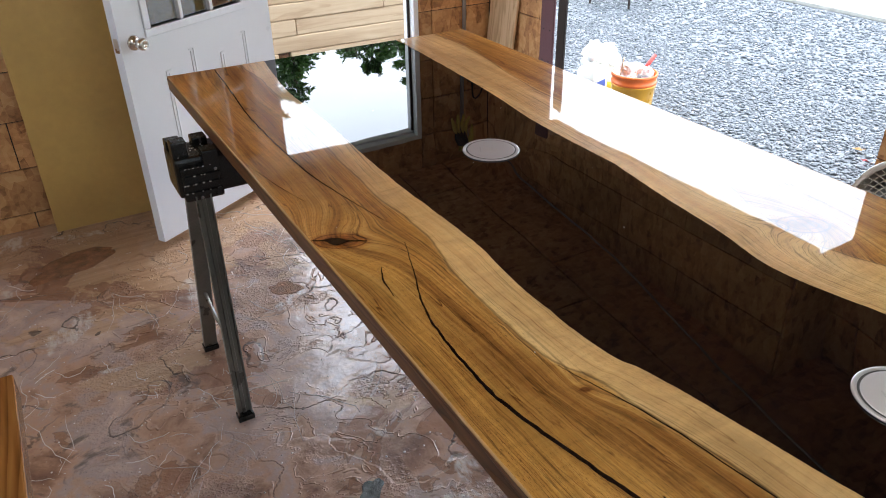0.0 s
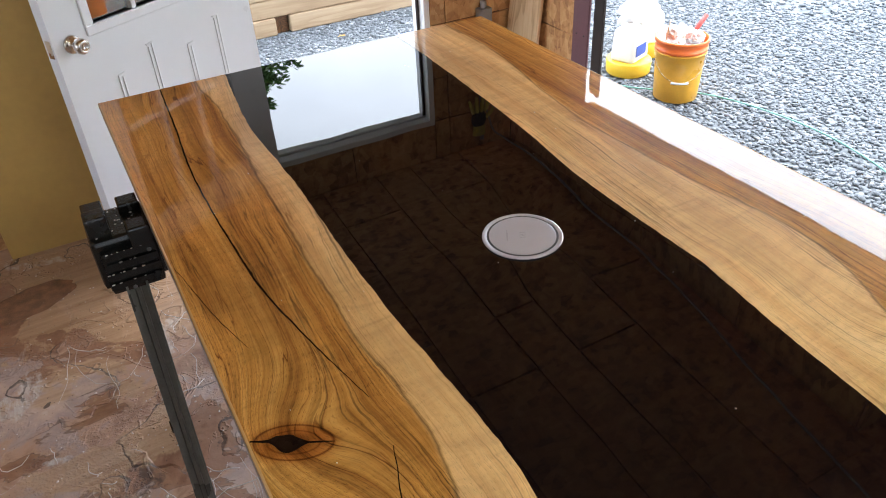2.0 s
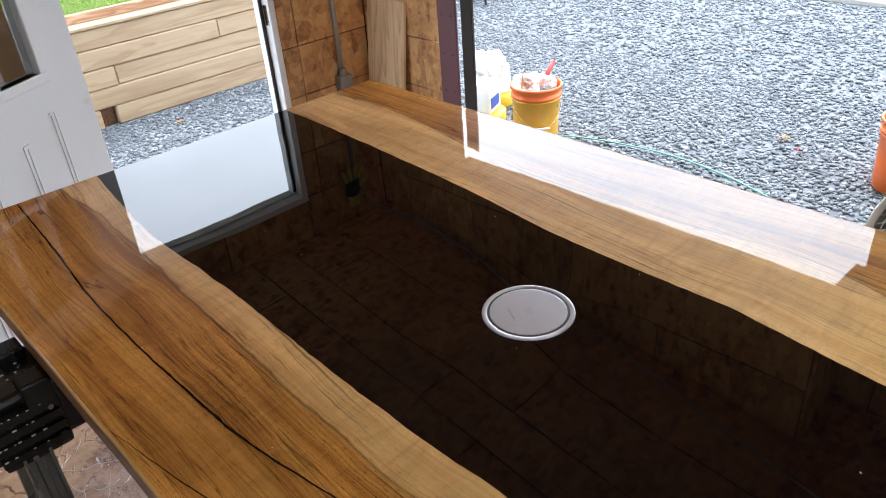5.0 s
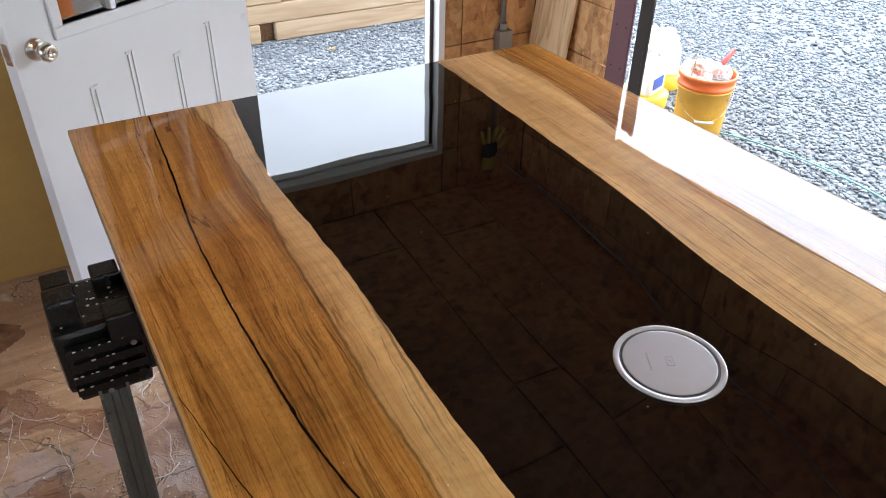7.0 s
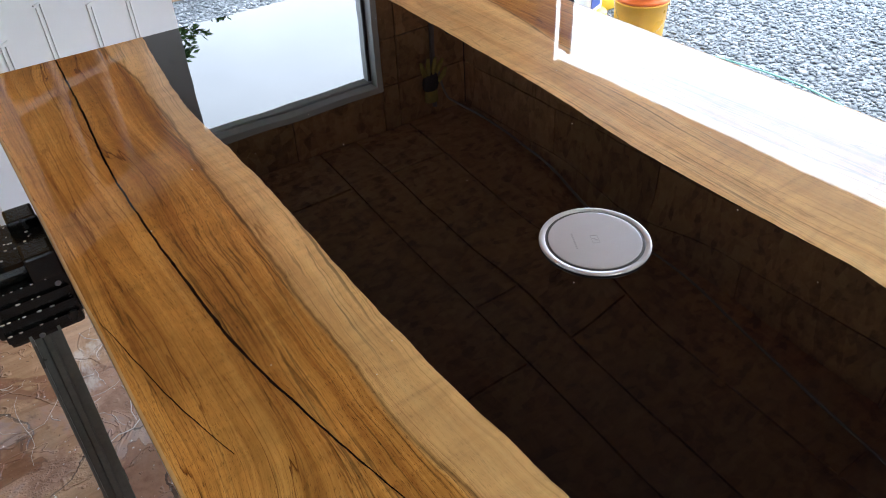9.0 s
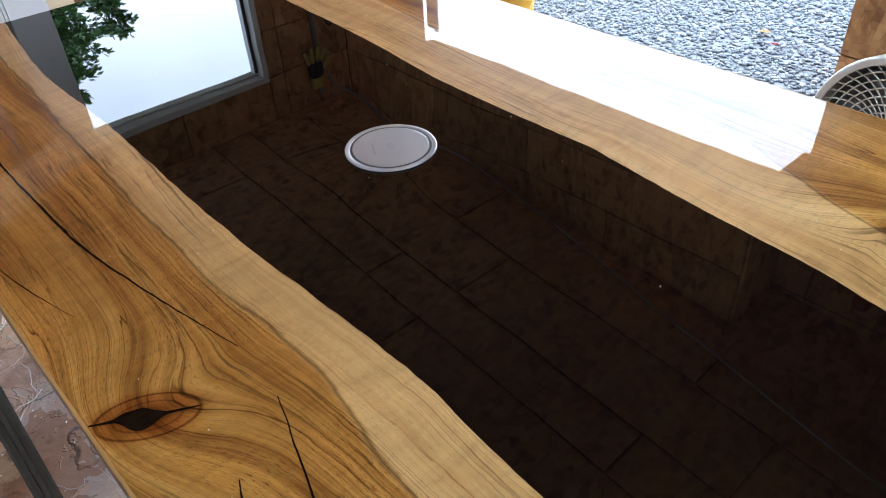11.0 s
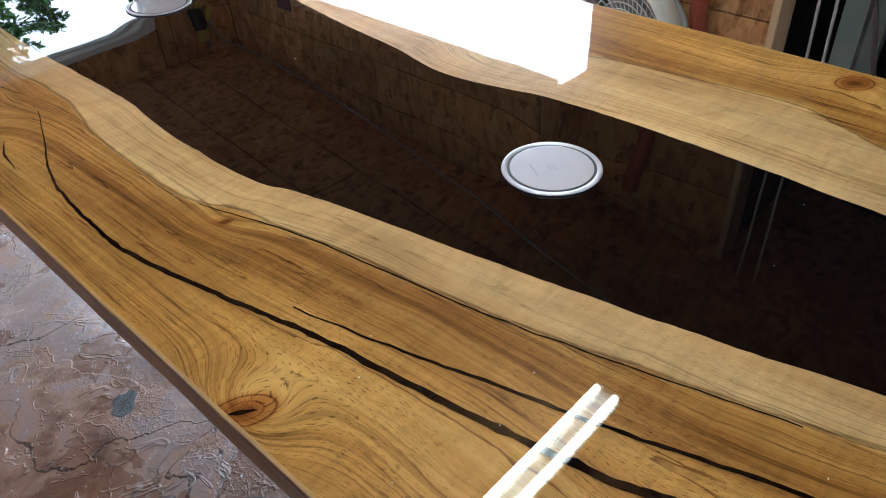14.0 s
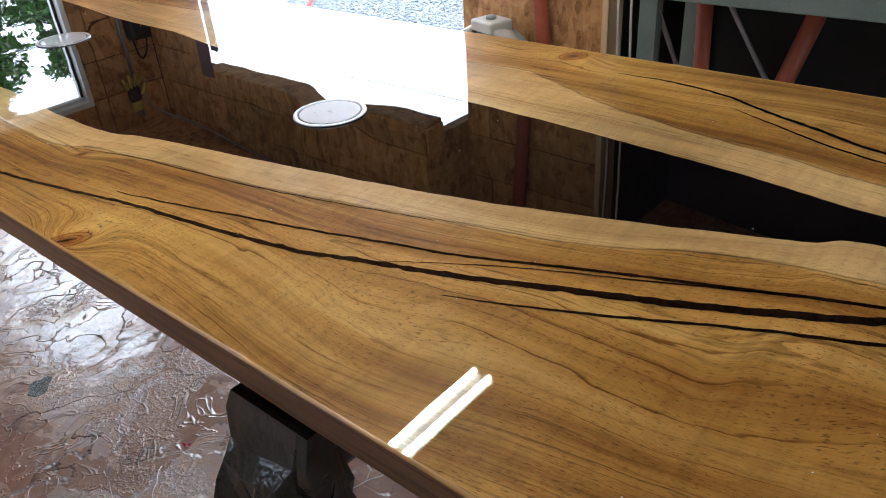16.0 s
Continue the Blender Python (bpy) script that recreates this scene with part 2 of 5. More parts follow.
def resin_material():
    m = Nodes("black_resin", 0.012)
    p = m.pos()
    m.set("Base Color", m.ramp(m.noise(p, 3, 4), (0.3, (0.0022, 0.0016, 0.0021)), (0.7, (0.0038, 0.0028, 0.0037))))
    m.set("IOR", 1.51)
    specks = m.ramp(m.noise(p, 260, 2), (0.70, 0.012), (0.78, 0.25))
    m.set("Roughness", specks)
    m.bump(coat_relief(m), 0.001)
    return m.mat


def floor_material():
    """Floor under a glossy skin of spilt resin: brown and lilac-grey plates with torn ledges, rust pools, wet threads and grit."""
    m = Nodes("resin_stained_floor", 0.45)
    p = m.pos()
    big = m.noise(p, 1.3, 6, 0.6, 0.8)
    midn = m.noise(p, 5.5, 7, 0.62, 0.7)
    v = m.math("ADD", m.math("MULTIPLY", big, 0.55), m.math("MULTIPLY", midn, 0.45))
    col = m.ramp(v, (0.36, (0.12, 0.058, 0.038)), (0.43, (0.28, 0.150, 0.096)), (0.49, (0.47, 0.285, 0.195)), (0.54, (0.40, 0.292, 0.255)), (0.60, (0.54, 0.380, 0.300)), (0.68, (0.62, 0.50, 0.45)))
    # rust-brown pools with sharp rims
    pool = m.noise(m.pos((1, 1, 1), (0, 0, 0.6)), 2.0, 5, 0.6, 0.8)
    rust = m.ramp(pool, (0.535, 0.0), (0.548, 1.0))
    col = m.mix(m.math("MULTIPLY", rust, 0.72), col, m.ramp(midn, (0.3, (0.15, 0.058, 0.026)), (0.7, (0.32, 0.140, 0.066))))
    rim = m.ramp(m.math("ABSOLUTE", m.math("SUBTRACT", pool, 0.54)), (0.0, 1.0), (0.006, 0.0))
    col = m.mix(m.math("MULTIPLY", rim, 0.55), col, (0.06, 0.028, 0.016))
    soot = m.ramp(m.noise(m.pos((1, 1, 1), (0, 0, 2.1)), 3.6, 6, 0.7, 0.9), (0.60, 0.0), (0.67, 1.0))
    col = m.mix(m.math("MULTIPLY", soot, 0.7), col, (0.040, 0.034, 0.034))
    # bare boards towards the end wall, and dried white smears
    bare = m.math("ADD", m.noise(m.pos((1, 1, 1), (0, 0, 1.1)), 1.6, 6, 0.6, 0.5), m.math("MULTIPLY", m.sep(p)[1], 0.16))
    dry = m.ramp(bare, (0.53, 0.0), (0.55, 1.0))
    grain = m.noise(m.pos((2.0, 40, 1)), 1.0, 5, 0.6)
    col = m.mix(m.math("MULTIPLY", dry, 0.8), col, m.ramp(grain, (0.3, (0.35, 0.205, 0.115)), (0.7, (0.54, 0.36, 0.22))))
    smear = m.math("MULTIPLY", m.ramp(m.noise(m.pos((1, 1, 1), (0, 0, 3.3)), 2.7, 5, 0.6, 0.4), (0.60, 0.0), (0.64, 1.0)), m.ramp(m.noise(m.pos((30, 9, 1), (0, 0, 0.5)), 1.0, 5, 0.7), (0.40, 0.0), (0.58, 1.0)))
    col = m.mix(m.math("MULTIPLY", smear, 0.7), col, (0.66, 0.62, 0.58))
    # torn ledges of the skin: flat plates one above another, shade painted dark along the foot
    wv = m.node("ShaderNodeTexNoise", Vector=p, Scale=6.0, Detail=4.0, Roughness=0.6).outputs["Color"]
    warp = m.mix(0.09, p, wv)
    lv = m.math("MULTIPLY", m.noise(warp, 2.1, 2.5, 0.5, 0.2), 6.0)
    part_of = m.math("FRACT", lv)
    rise = m.ramp(part_of, (0.0, 0.0), (0.05, 1.0))
    plate = m.math("ADD", m.math("FLOOR", lv), rise)
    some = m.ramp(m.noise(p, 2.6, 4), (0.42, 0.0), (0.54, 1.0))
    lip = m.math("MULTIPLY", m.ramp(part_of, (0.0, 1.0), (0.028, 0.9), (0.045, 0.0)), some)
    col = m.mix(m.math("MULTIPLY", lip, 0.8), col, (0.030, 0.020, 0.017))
    speck = m.ramp(m.noise(p, 75, 4, 0.7), (0.66, 0.0), (0.70, 1.0))
    col = m.mix(m.math("MULTIPLY", speck, 0.5), col, (0.62, 0.54, 0.49))
    grit = m.ramp(m.noise(p, 95, 3, 0.6), (0.31, 1.0), (0.35, 0.0))
    col = m.mix(m.math("MULTIPLY", grit, 0.6), col, (0.045, 0.03, 0.025))
    m.set("Base Color", col)
    # relief of the base and of the glossy skin
    thread = m.math("ABSOLUTE", m.math("SUBTRACT", m.noise(p, 5.5, 3, 0.55, 1.0), 0.5))
    where = m.ramp(m.noise(p, 2.6, 4), (0.43, 0.0), (0.53, 1.0))
    ridge = m.math("MULTIPLY", m.ramp(thread, (0.0, 1.0), (0.016, 0.0)), where)
    wet = m.ramp(m.noise(p, 1.9, 5, 0.6, 0.7), (0.40, 1.0), (0.60, 0.55))
    m.set("Specular IOR Level", 0.3)
    lumps = m.noise(p, 6, 4, 0.5, 0.4)
    frost = m.ramp(m.noise(m.pos((1, 1, 1), (0, 0, 5.2)), 2.4, 3), (0.52, 0.0), (0.58, 1.0))
    beads = m.math("MULTIPLY", m.ramp(m.noise(p, 70, 3, 0.6), (0.46, 0.0), (0.64, 1.0)), m.math("ADD", m.math("MULTIPLY", frost, 0.94), 0.06))
    h = m.math("ADD", m.math("MULTIPLY", lumps, 7.0), m.math("MULTIPLY", plate, 4.5))
    h = m.math("ADD", h, m.math("ADD", m.math("MULTIPLY", ridge, 6.0), m.math("ADD", m.math("MULTIPLY", beads, 3.2), m.math("MULTIPLY", m.noise(p, 24, 3, 0.5, 0.6), 1.6))))
    m.bump(h, 0.001, 1.0)
    m.bump(h, 0.001, 1.0, "Coat Normal")
    m.set("Coat Weight", m.math("MULTIPLY", wet, m.math("SUBTRACT", 1.0, m.math("MULTIPLY", dry, 0.6))))
    m.set("Coat Roughness", m.ramp(m.noise(p, 3.0, 4), (0.40, 0.03), (0.65, 0.12)))
    m.set("Coat IOR", 1.62)
    return m.mat


def gravel_material(stone=False):
    m = Nodes("gravel_stone" if stone else "gravel", 0.8)
    p = m.pos()
    if stone:
        r = m.node("ShaderNodeNewGeometry").outputs["Random Per Island"]
        col = m.ramp(r, (0.0, (0.12, 0.132, 0.143)), (0.4, (0.165, 0.181, 0.196)), (0.8, (0.22, 0.238, 0.255)), (1.0, (0.38, 0.395, 0.41)))
        col = m.mix(1.0, col, m.ramp(m.noise(p, 70, 3), (0.3, 0.8), (0.7, 1.12)), "MULTIPLY")
        m.bump(m.noise(p, 120, 3), 0.001)
    else:
        c = m.voronoi(p, 34, "F1", "Color")
        col = m.ramp(m.sep(c)[0], (0.0, (0.115, 0.128, 0.14)), (0.5, (0.165, 0.184, 0.200)), (0.85, (0.22, 0.238, 0.255)), (1.0, (0.36, 0.38, 0.40)))
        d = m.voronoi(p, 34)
        # Shade in the gaps between stones, put into the colour by cell distance.
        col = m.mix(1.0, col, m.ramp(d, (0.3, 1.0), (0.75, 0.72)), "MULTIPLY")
        m.bump(d, -0.005)
    m.set("Base Color", col)
    return m.mat


def leaf_material(name, a, b):
    m = Nodes(name, 0.55)
    r = m.node("ShaderNodeNewGeometry").outputs["Random Per Island"]
    m.set("Base Color", m.mix(0.25, m.ramp(r, (0.0, a), (1.0, b)), m.ramp(m.noise(m.pos(), 3, 3), (0.3, a), (0.7, b))))
    m.set("Transmission Weight", 0.0)
    return m.mat


def glass_material():
    m = Nodes("clear_glass", 0.02)
    m.set("Base Color", (0.42, 0.44, 0.44, 1)).set("Transmission Weight", 1.0).set("IOR", 2.3)
    return m.mat


def tube_material():
    m = Nodes("lit_tube", 0.3)
    m.set("Base Color", (0.9, 0.9, 0.85, 1)).set("Emission Color", (0.94, 1.0, 0.88, 1)).set("Emission Strength", 38.0)
    return m.mat


OSB = osb_material()
SLAB = slab_material()
RESIN = resin_material()
FLOOR = floor_material()
GRAVEL_M, STONE_M = gravel_material(), gravel_material(True)
PINE_X = wood_material("sawn_timber", (0.34, 0.215, 0.120), (0.45, 0.315, 0.190), (0.51, 0.375, 0.240), 0, 0.75, 9)
PINE_Z = wood_material("plywood_board", (0.42, 0.26, 0.13), (0.62, 0.43, 0.25), (0.70, 0.52, 0.33), 2, 0.6, 14)
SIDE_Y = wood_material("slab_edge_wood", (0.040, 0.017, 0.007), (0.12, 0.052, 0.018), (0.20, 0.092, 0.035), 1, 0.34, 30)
BEAD = plain("amber_resin_bead", (0.55, 0.33, 0.14), 0.04, 0, 0.2)
BACKING = plain("dark_backing", (0.035, 0.024, 0.018), 0.9)
WHITE = plain("white_door_paint", (0.74, 0.755, 0.79), 0.34, 0, 0.018, 1.5, 0.0001)
TRIM = plain("white_trim_paint", (0.80, 0.81, 0.82), 0.4, 0, 0.08, 6.0)
MUSTARD = plain("mustard_sheet", (0.52, 0.33, 0.10), 0.5, 0, 0.16, 1.8)
BLACK = plain("black_plastic", (0.009, 0.010, 0.010), 0.20, 0, 0.5, 12.0, 0.0008)
WETSHEET = plain("wet_black_sheet", (0.006, 0.008, 0.006), 0.16, 0, 0.6, 9.0, 0.0012)
LEG = plain("grey_steel_leg", (0.21, 0.22, 0.20), 0.32, 0.45, 0.3, 10.0)
STEEL = plain("nickel", (0.62, 0.58, 0.52), 0.22, 1.0, 0.1)
GALV = plain("galvanised_conduit", (0.34, 0.35, 0.37), 0.42, 0.8, 0.15)
ALU = plain("lilac_grey_aluminium", (0.50, 0.49, 0.54), 0.42, 0.45, 0.05, 40.0, 0.0001)
ALU.node_tree.nodes["Principled BSDF"].inputs["Coat Weight"].default_value = 1.0
ALU.node_tree.nodes["Principled BSDF"].inputs["Coat Roughness"].default_value = 0.02
GROOVE = plain("groove_grey", (0.03, 0.03, 0.035), 0.5)
INK = plain("grey_print", (0.36, 0.36, 0.40), 0.6)
MAUVE = plain("mauve_paint", (0.145, 0.062, 0.075), 0.5, 0, 0.2)
BROWN = plain("dark_brown_metal", (0.035, 0.024, 0.020), 0.4, 0.3, 0.3)
ORANGE = plain("orange_bucket", (0.86, 0.17, 0.03), 0.38, 0, 0.12)
YELLOW = plain("amber_bucket", (0.80, 0.40, 0.035), 0.35, 0, 0.15)
JUG = plain("milky_jug", (0.80, 0.80, 0.74), 0.45, 0, 0.06)
JUG_Y = plain("yellow_resin", (0.80, 0.50, 0.03), 0.4, 0, 0.12)
RED = plain("red_plastic", (0.72, 0.05, 0.035), 0.4)
BLUE = plain("blue_label", (0.05, 0.10, 0.40), 0.5)
RAG = plain("crumpled_plastic", (0.82, 0.72, 0.68), 0.35, 0, 0.15, 30)
GREYFAN = plain("ivory_fan_plastic", (0.58, 0.56, 0.50), 0.4, 0, 0.10)
FANDARK = plain("grey_fan_plastic", (0.30, 0.31, 0.31), 0.42)
RACK = plain("grey_green_rack_paint", (0.135, 0.165, 0.15), 0.45, 0.2, 0.25)
RUST = plain("rust_red_paint", (0.32, 0.070, 0.035), 0.5, 0, 0.25)
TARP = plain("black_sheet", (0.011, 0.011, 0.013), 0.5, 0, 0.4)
HOSE = plain("green_hose", (0.20, 0.48, 0.40), 0.5)
CABLE = plain("grey_cable", (0.36, 0.35, 0.335), 0.5)
GLOVE_Y = plain("yellow_glove_fabric", (0.60, 0.50, 0.10), 0.8, 0, 0.3, 60)
GLOVE_B = plain("black_glove_rubber", (0.02, 0.02, 0.02), 0.5)
BARK = plain("bark", (0.10, 0.07, 0.05), 0.9, 0, 0.4, 12, 0.01)
NEEDLE = leaf_material("needles", (0.030, 0.085, 0.018), (0.085, 0.17, 0.035))
GRASS_M = leaf_material("grass_blades", (0.15, 0.26, 0.035), (0.32, 0.42, 0.10))
LAWN = plain("lawn", (0.19, 0.28, 0.06), 0.9, 0, 0.35, 6, 0.01)
LEAF_R = plain("red_leaf", (0.42, 0.03, 0.035), 0.5)
LEAF_Y = plain("tan_leaf", (0.50, 0.30, 0.10), 0.6)
CONCRETE = plain("pale_concrete", (0.40, 0.39, 0.35), 0.8)
# Dried resin, whitened so that strands, crumbs and drips stand for glints.
STRAND = plain("dried_resin_and_glints", (0.76, 0.70, 0.66), 0.05, 0, 0.2)
SPILL_R = plain("rust_brown_spill", (0.28, 0.135, 0.072), 0.14, 0, 0.60, 22.0, 0.006)
SPILL_T = plain("teal_spill", (0.14, 0.16, 0.155), 0.05, 0, 0.75, 30.0, 0.008)
CLEAR = glass_material()
TUBE = tube_material()
# Colour of the unseen west and south walls, kept pale to bounce light.
PALE_BOUNCE = plain("pale_bounce_board", (0.74, 0.70, 0.63), 0.7, 0, 0.12, 2)


# ---- mesh helpers ----
def thing(name, label="", category="", group="", kind="", at=(0, 0, 0), rz=0.0):
    e = new(name)
    e.empty_display_size = 0.1
    e.matrix_basis = pose(*at, 0, 0, rz)
    return tagged(e, label, category, group, kind)


def link(name, bm, material, parent=None, label="", smooth=False, at=None):
    me = bpy.data.meshes.new(name)
    bm.normal_update()
    bm.to_mesh(me)
    bm.free()
    me.materials.append(material)
    if smooth:
        me.polygons.foreach_set("use_smooth", [True] * len(me.polygons))
    ob = new(name, me)
    if parent is not None:
        ob.parent = parent
    if at is not None:
        ob.matrix_basis = at
    if label:
        ob["label"] = label
    return ob


def part(name, bm, material, parent, label="", smooth=False):
    return link(name, bm, material, parent, label, smooth)


def add_box(bm, lo, hi, m=None):
    vs = [bm.verts.new((x, y, z)) for x in (lo[0], hi[0]) for y in (lo[1], hi[1]) for z in (lo[2], hi[2])]
    for f in ((0, 1, 3, 2), (4, 6, 7, 5), (0, 4, 5, 1), (2, 3, 7, 6), (0, 2, 6, 4), (1, 5, 7, 3)):
        bm.faces.new([vs[i] for i in f])
    if m is not None:
        bmesh.ops.transform(bm, matrix=m, verts=vs)
    return vs


def box(lo, hi, bevel=0.0, seg=2, m=None):
    bm = bmesh.new()
    add_box(bm, lo, hi)
    if bevel:
        bmesh.ops.bevel(bm, geom=bm.edges[:], offset=bevel, segments=seg, affect="EDGES", profile=0.6)
    if m is not None:
        bmesh.ops.transform(bm, matrix=m, verts=bm.verts)
    return bm


def lathe(profile, seg=48, m=None):
    """Turn a list of (radius, height) round the z axis."""
    bm = bmesh.new()
    rings = []
    for r, z in profile:
        if r < 1e-6:
            rings.append([bm.verts.new((0, 0, z))])
        else:
            rings.append([bm.verts.new((r * math.cos(2 * math.pi * i / seg), r * math.sin(2 * math.pi * i / seg), z)) for i in range(seg)])
    for a, b in zip(rings, rings[1:]):
        for i in range(seg):
            j = (i + 1) % seg
            q = [a[i % len(a)], a[j % len(a)], b[j % len(b)], b[i % len(b)]]
            q = list(dict.fromkeys(q))
            if len(q) > 2:
                bm.faces.new(q)
    if m is not None:
        bmesh.ops.transform(bm, matrix=m, verts=bm.verts)
    return bm


def tube(points, r, seg=10, closed=False, bm=None, flat=1.0):
    """A round bar along points; r may be a list."""
    bm = bm or bmesh.new()
    pts = [Vector(p) for p in points]
    rs = r if isinstance(r, (list, tuple)) else [r] * len(pts)
    rings = []
    n = len(pts)
    side = None
    for i, p in enumerate(pts):
        a = pts[(i - 1) % n] if closed or i else pts[0]
        b = pts[(i + 1) % n] if closed or i < n - 1 else pts[-1]
        d = (b - a).normalized()
        if side is None:
            side = d.orthogonal().normalized()
        side = (side - d * side.dot(d)).normalized()
        up = d.cross(side)
        rings.append([bm.verts.new(p + rs[i] * (math.cos(2 * math.pi * k / seg) * side + flat * math.sin(2 * math.pi * k / seg) * up)) for k in range(seg)])
    pairs = list(zip(rings, rings[1:])) + ([(rings[-1], rings[0])] if closed else [])
    for a, b in pairs:
        for k in range(seg):
            bm.faces.new((a[k], a[(k + 1) % seg], b[(k + 1) % seg], b[k]))
    if not closed:
        bm.faces.new(rings[0][::-1])
        bm.faces.new(rings[-1])
    return bm


def spline(points, n=12):
    """Catmull-Rom through the points."""
    pts = [Vector(p) for p in points]
    pts = [2 * pts[0] - pts[1]] + pts + [2 * pts[-1] - pts[-2]]
    out = []
    for i in range(1, len(pts) - 2):
        a, b, c, d = pts[i - 1:i + 3]
        for k in range(n):
            t = k / n
            out.append(0.5 * (2 * b + (c - a) * t + (2 * a - 5 * b + 4 * c - d) * t * t + (3 * b - a - 3 * c + d) * t ** 3))
    out.append(pts[-2])
    return out


def along(curve):
    """x as a function of y from (y, x) knots, smooth."""
    ys = np.array([c[0] for c in curve], float)
    xs = np.array([c[1] for c in curve], float)
    dense = spline([(y, x, 0) for y, x in curve], 16)
    dy = np.array([p.x for p in dense])
    dx = np.array([p.y for p in dense])
    o = np.argsort(dy)
    return lambda y: float(np.interp(y, dy[o], dx[o]))


def soup(name, verts, faces, material, label, category, kind="stuff", parent=None):
    me = bpy.data.meshes.new(name)
    me.from_pydata(verts, [], faces)
    me.materials.append(material)
    ob = new(name, me)
    if parent is not None:
        ob.parent = parent
        if label:
            ob["label"] = label
        ob["kind"] = kind
        return ob
    return tagged(ob, label, category, kind=kind)


# ---- structure ----
def holes(rect, cut):
    """The pieces of rect (a0, b0, a1, b1) outside of cut."""
    a0, b0, a1, b1 = rect
    c0, d0, c1, d1 = cut
    if a1 <= c0 or a0 >= c1 or b1 <= d0 or b0 >= d1:
        return [rect]
    out = []
    if a0 < c0:
        out.append((a0, b0, c0, b1))
    if a1 > c1:
        out.append((c1, b0, a1, b1))
    m0, m1 = max(a0, c0), min(a1, c1)
    if b1 > d1:
        out.append((m0, d1, m1, b1))
    if b0 < d0:
        out.append((m0, b0, m1, d0))
    return out


DOOR = (0.668, -0.2, 1.64, 1.985)          # x0, z0, x1, z1 of the rough opening in the end wall
JAMB_X, JAMB_Y, BAY_N = 2.47, -1.17, -1.92    # the wall south of the gateway stands further out and ends at the bay
GATE = (-2.10, -0.2, 0.64, 1.824)          # y0, z0, y1, z1 of the opening in the garage wall
LEFT_X, BACK_Y, BAY_Y = -2.4, -5.4, -2.10
ROW = 0.235


def core_wall(name, rects, to3, label):
    bm = bmesh.new()
    for a0, b0, a1, b1 in rects:
        p, q = to3(a0, b0, 0.013), to3(a1, b1, 0.12)
        add_box(bm, [min(u, v) for u, v in zip(p, q)], [max(u, v) for u, v in zip(p, q)])
    return tagged(link(name, bm, BACKING), label, "wall", kind="structure")


wall_end = core_wall("wall_north", holes((LEFT_X, -0.2, WALL_X + 0.12, CEIL + 0.9), DOOR), lambda a, b, d: (a, WALL_Y + d, b), "end wall clad in oriented strand board with an open doorway")
wall_side = core_wall("wall_east", holes((JAMB_Y, -0.2, WALL_Y, CEIL + 0.9), (GATE[0], GATE[1], 0.76, GATE[3])), lambda a, b, d: (WALL_X + d, a, b), "side wall clad in oriented strand board with a wide open doorway")


def closing(name, lo, hi, material, label, cat="wall"):
    return tagged(link(name, box(lo, hi), material), label, cat, kind="structure")


# Unseen west and south walls; their openings are added to let daylight in.
wall_west = bmesh.new()
for a0, b0, a1, b1 in holes((BACK_Y, -0.2, WALL_Y + 0.12, CEIL + 0.9), (-1.4, 1.0, 0.7, 2.0)):
    add_box(wall_west, (LEFT_X - 0.12, a0, b0), (LEFT_X, a1, b1))
tagged(link("wall_west", wall_west, PALE_BOUNCE), "unseen pale bounce wall with an opening added for daylight", "wall", kind="structure")
wall_south = bmesh.new()
for a0, b0, a1, b1 in holes((LEFT_X, -0.2, 3.4, CEIL + 0.9), (-0.5, 1.1, 1.3, 1.95)):
    add_box(wall_south, (a0, BACK_Y - 0.12, b0), (a1, BACK_Y, b1))
tagged(link("wall_south", wall_south, PALE_BOUNCE), "unseen pale bounce wall with a wide opening added for daylight", "wall", kind="structure")
wall_jamb = core_wall("wall_jamb", [(BAY_N, -0.2, JAMB_Y, CEIL + 0.9)], lambda a, b, d: (JAMB_X + d, a, b), "short wall of oriented strand board beside the wide doorway")
closing("floor_nook", (WALL_X + 0.06, BAY_Y, -0.2), (JAMB_X + 0.01, JAMB_Y, -0.002), FLOOR, "stained floor beside the wide doorway", "floor")
# wall_return is added to block daylight that leaks in past the header.
closing("wall_return", (WALL_X + 0.121, JAMB_Y, 1.89), (JAMB_X + 0.12, JAMB_Y + 0.06, CEIL + 0.9), OSB, "board return added above the wide doorway's end to block a light leak")
# Bay walls: the unlit bay's darkness is put into their near-black colour.
closing("wall_bay", (3.3, BACK_Y, -0.2), (3.42, BAY_N + 0.1, CEIL + 0.9), TARP, "back wall of the storage bay, coloured near black for its darkness")
closing("wall_bay_side", (JAMB_X + 0.122, BAY_N, -0.2), (3.3, BAY_N + 0.1, CEIL + 0.9), TARP, "side wall of the storage bay, coloured near black for its darkness")
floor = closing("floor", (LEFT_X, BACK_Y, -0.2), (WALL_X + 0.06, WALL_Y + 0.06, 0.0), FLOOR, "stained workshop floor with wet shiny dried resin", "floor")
closing("floor_bay", (WALL_X + 0.06, BACK_Y, -0.2), (3.3, BAY_Y - 0.001, -0.003), FLOOR, "stained floor of the dark storage bay", "floor")


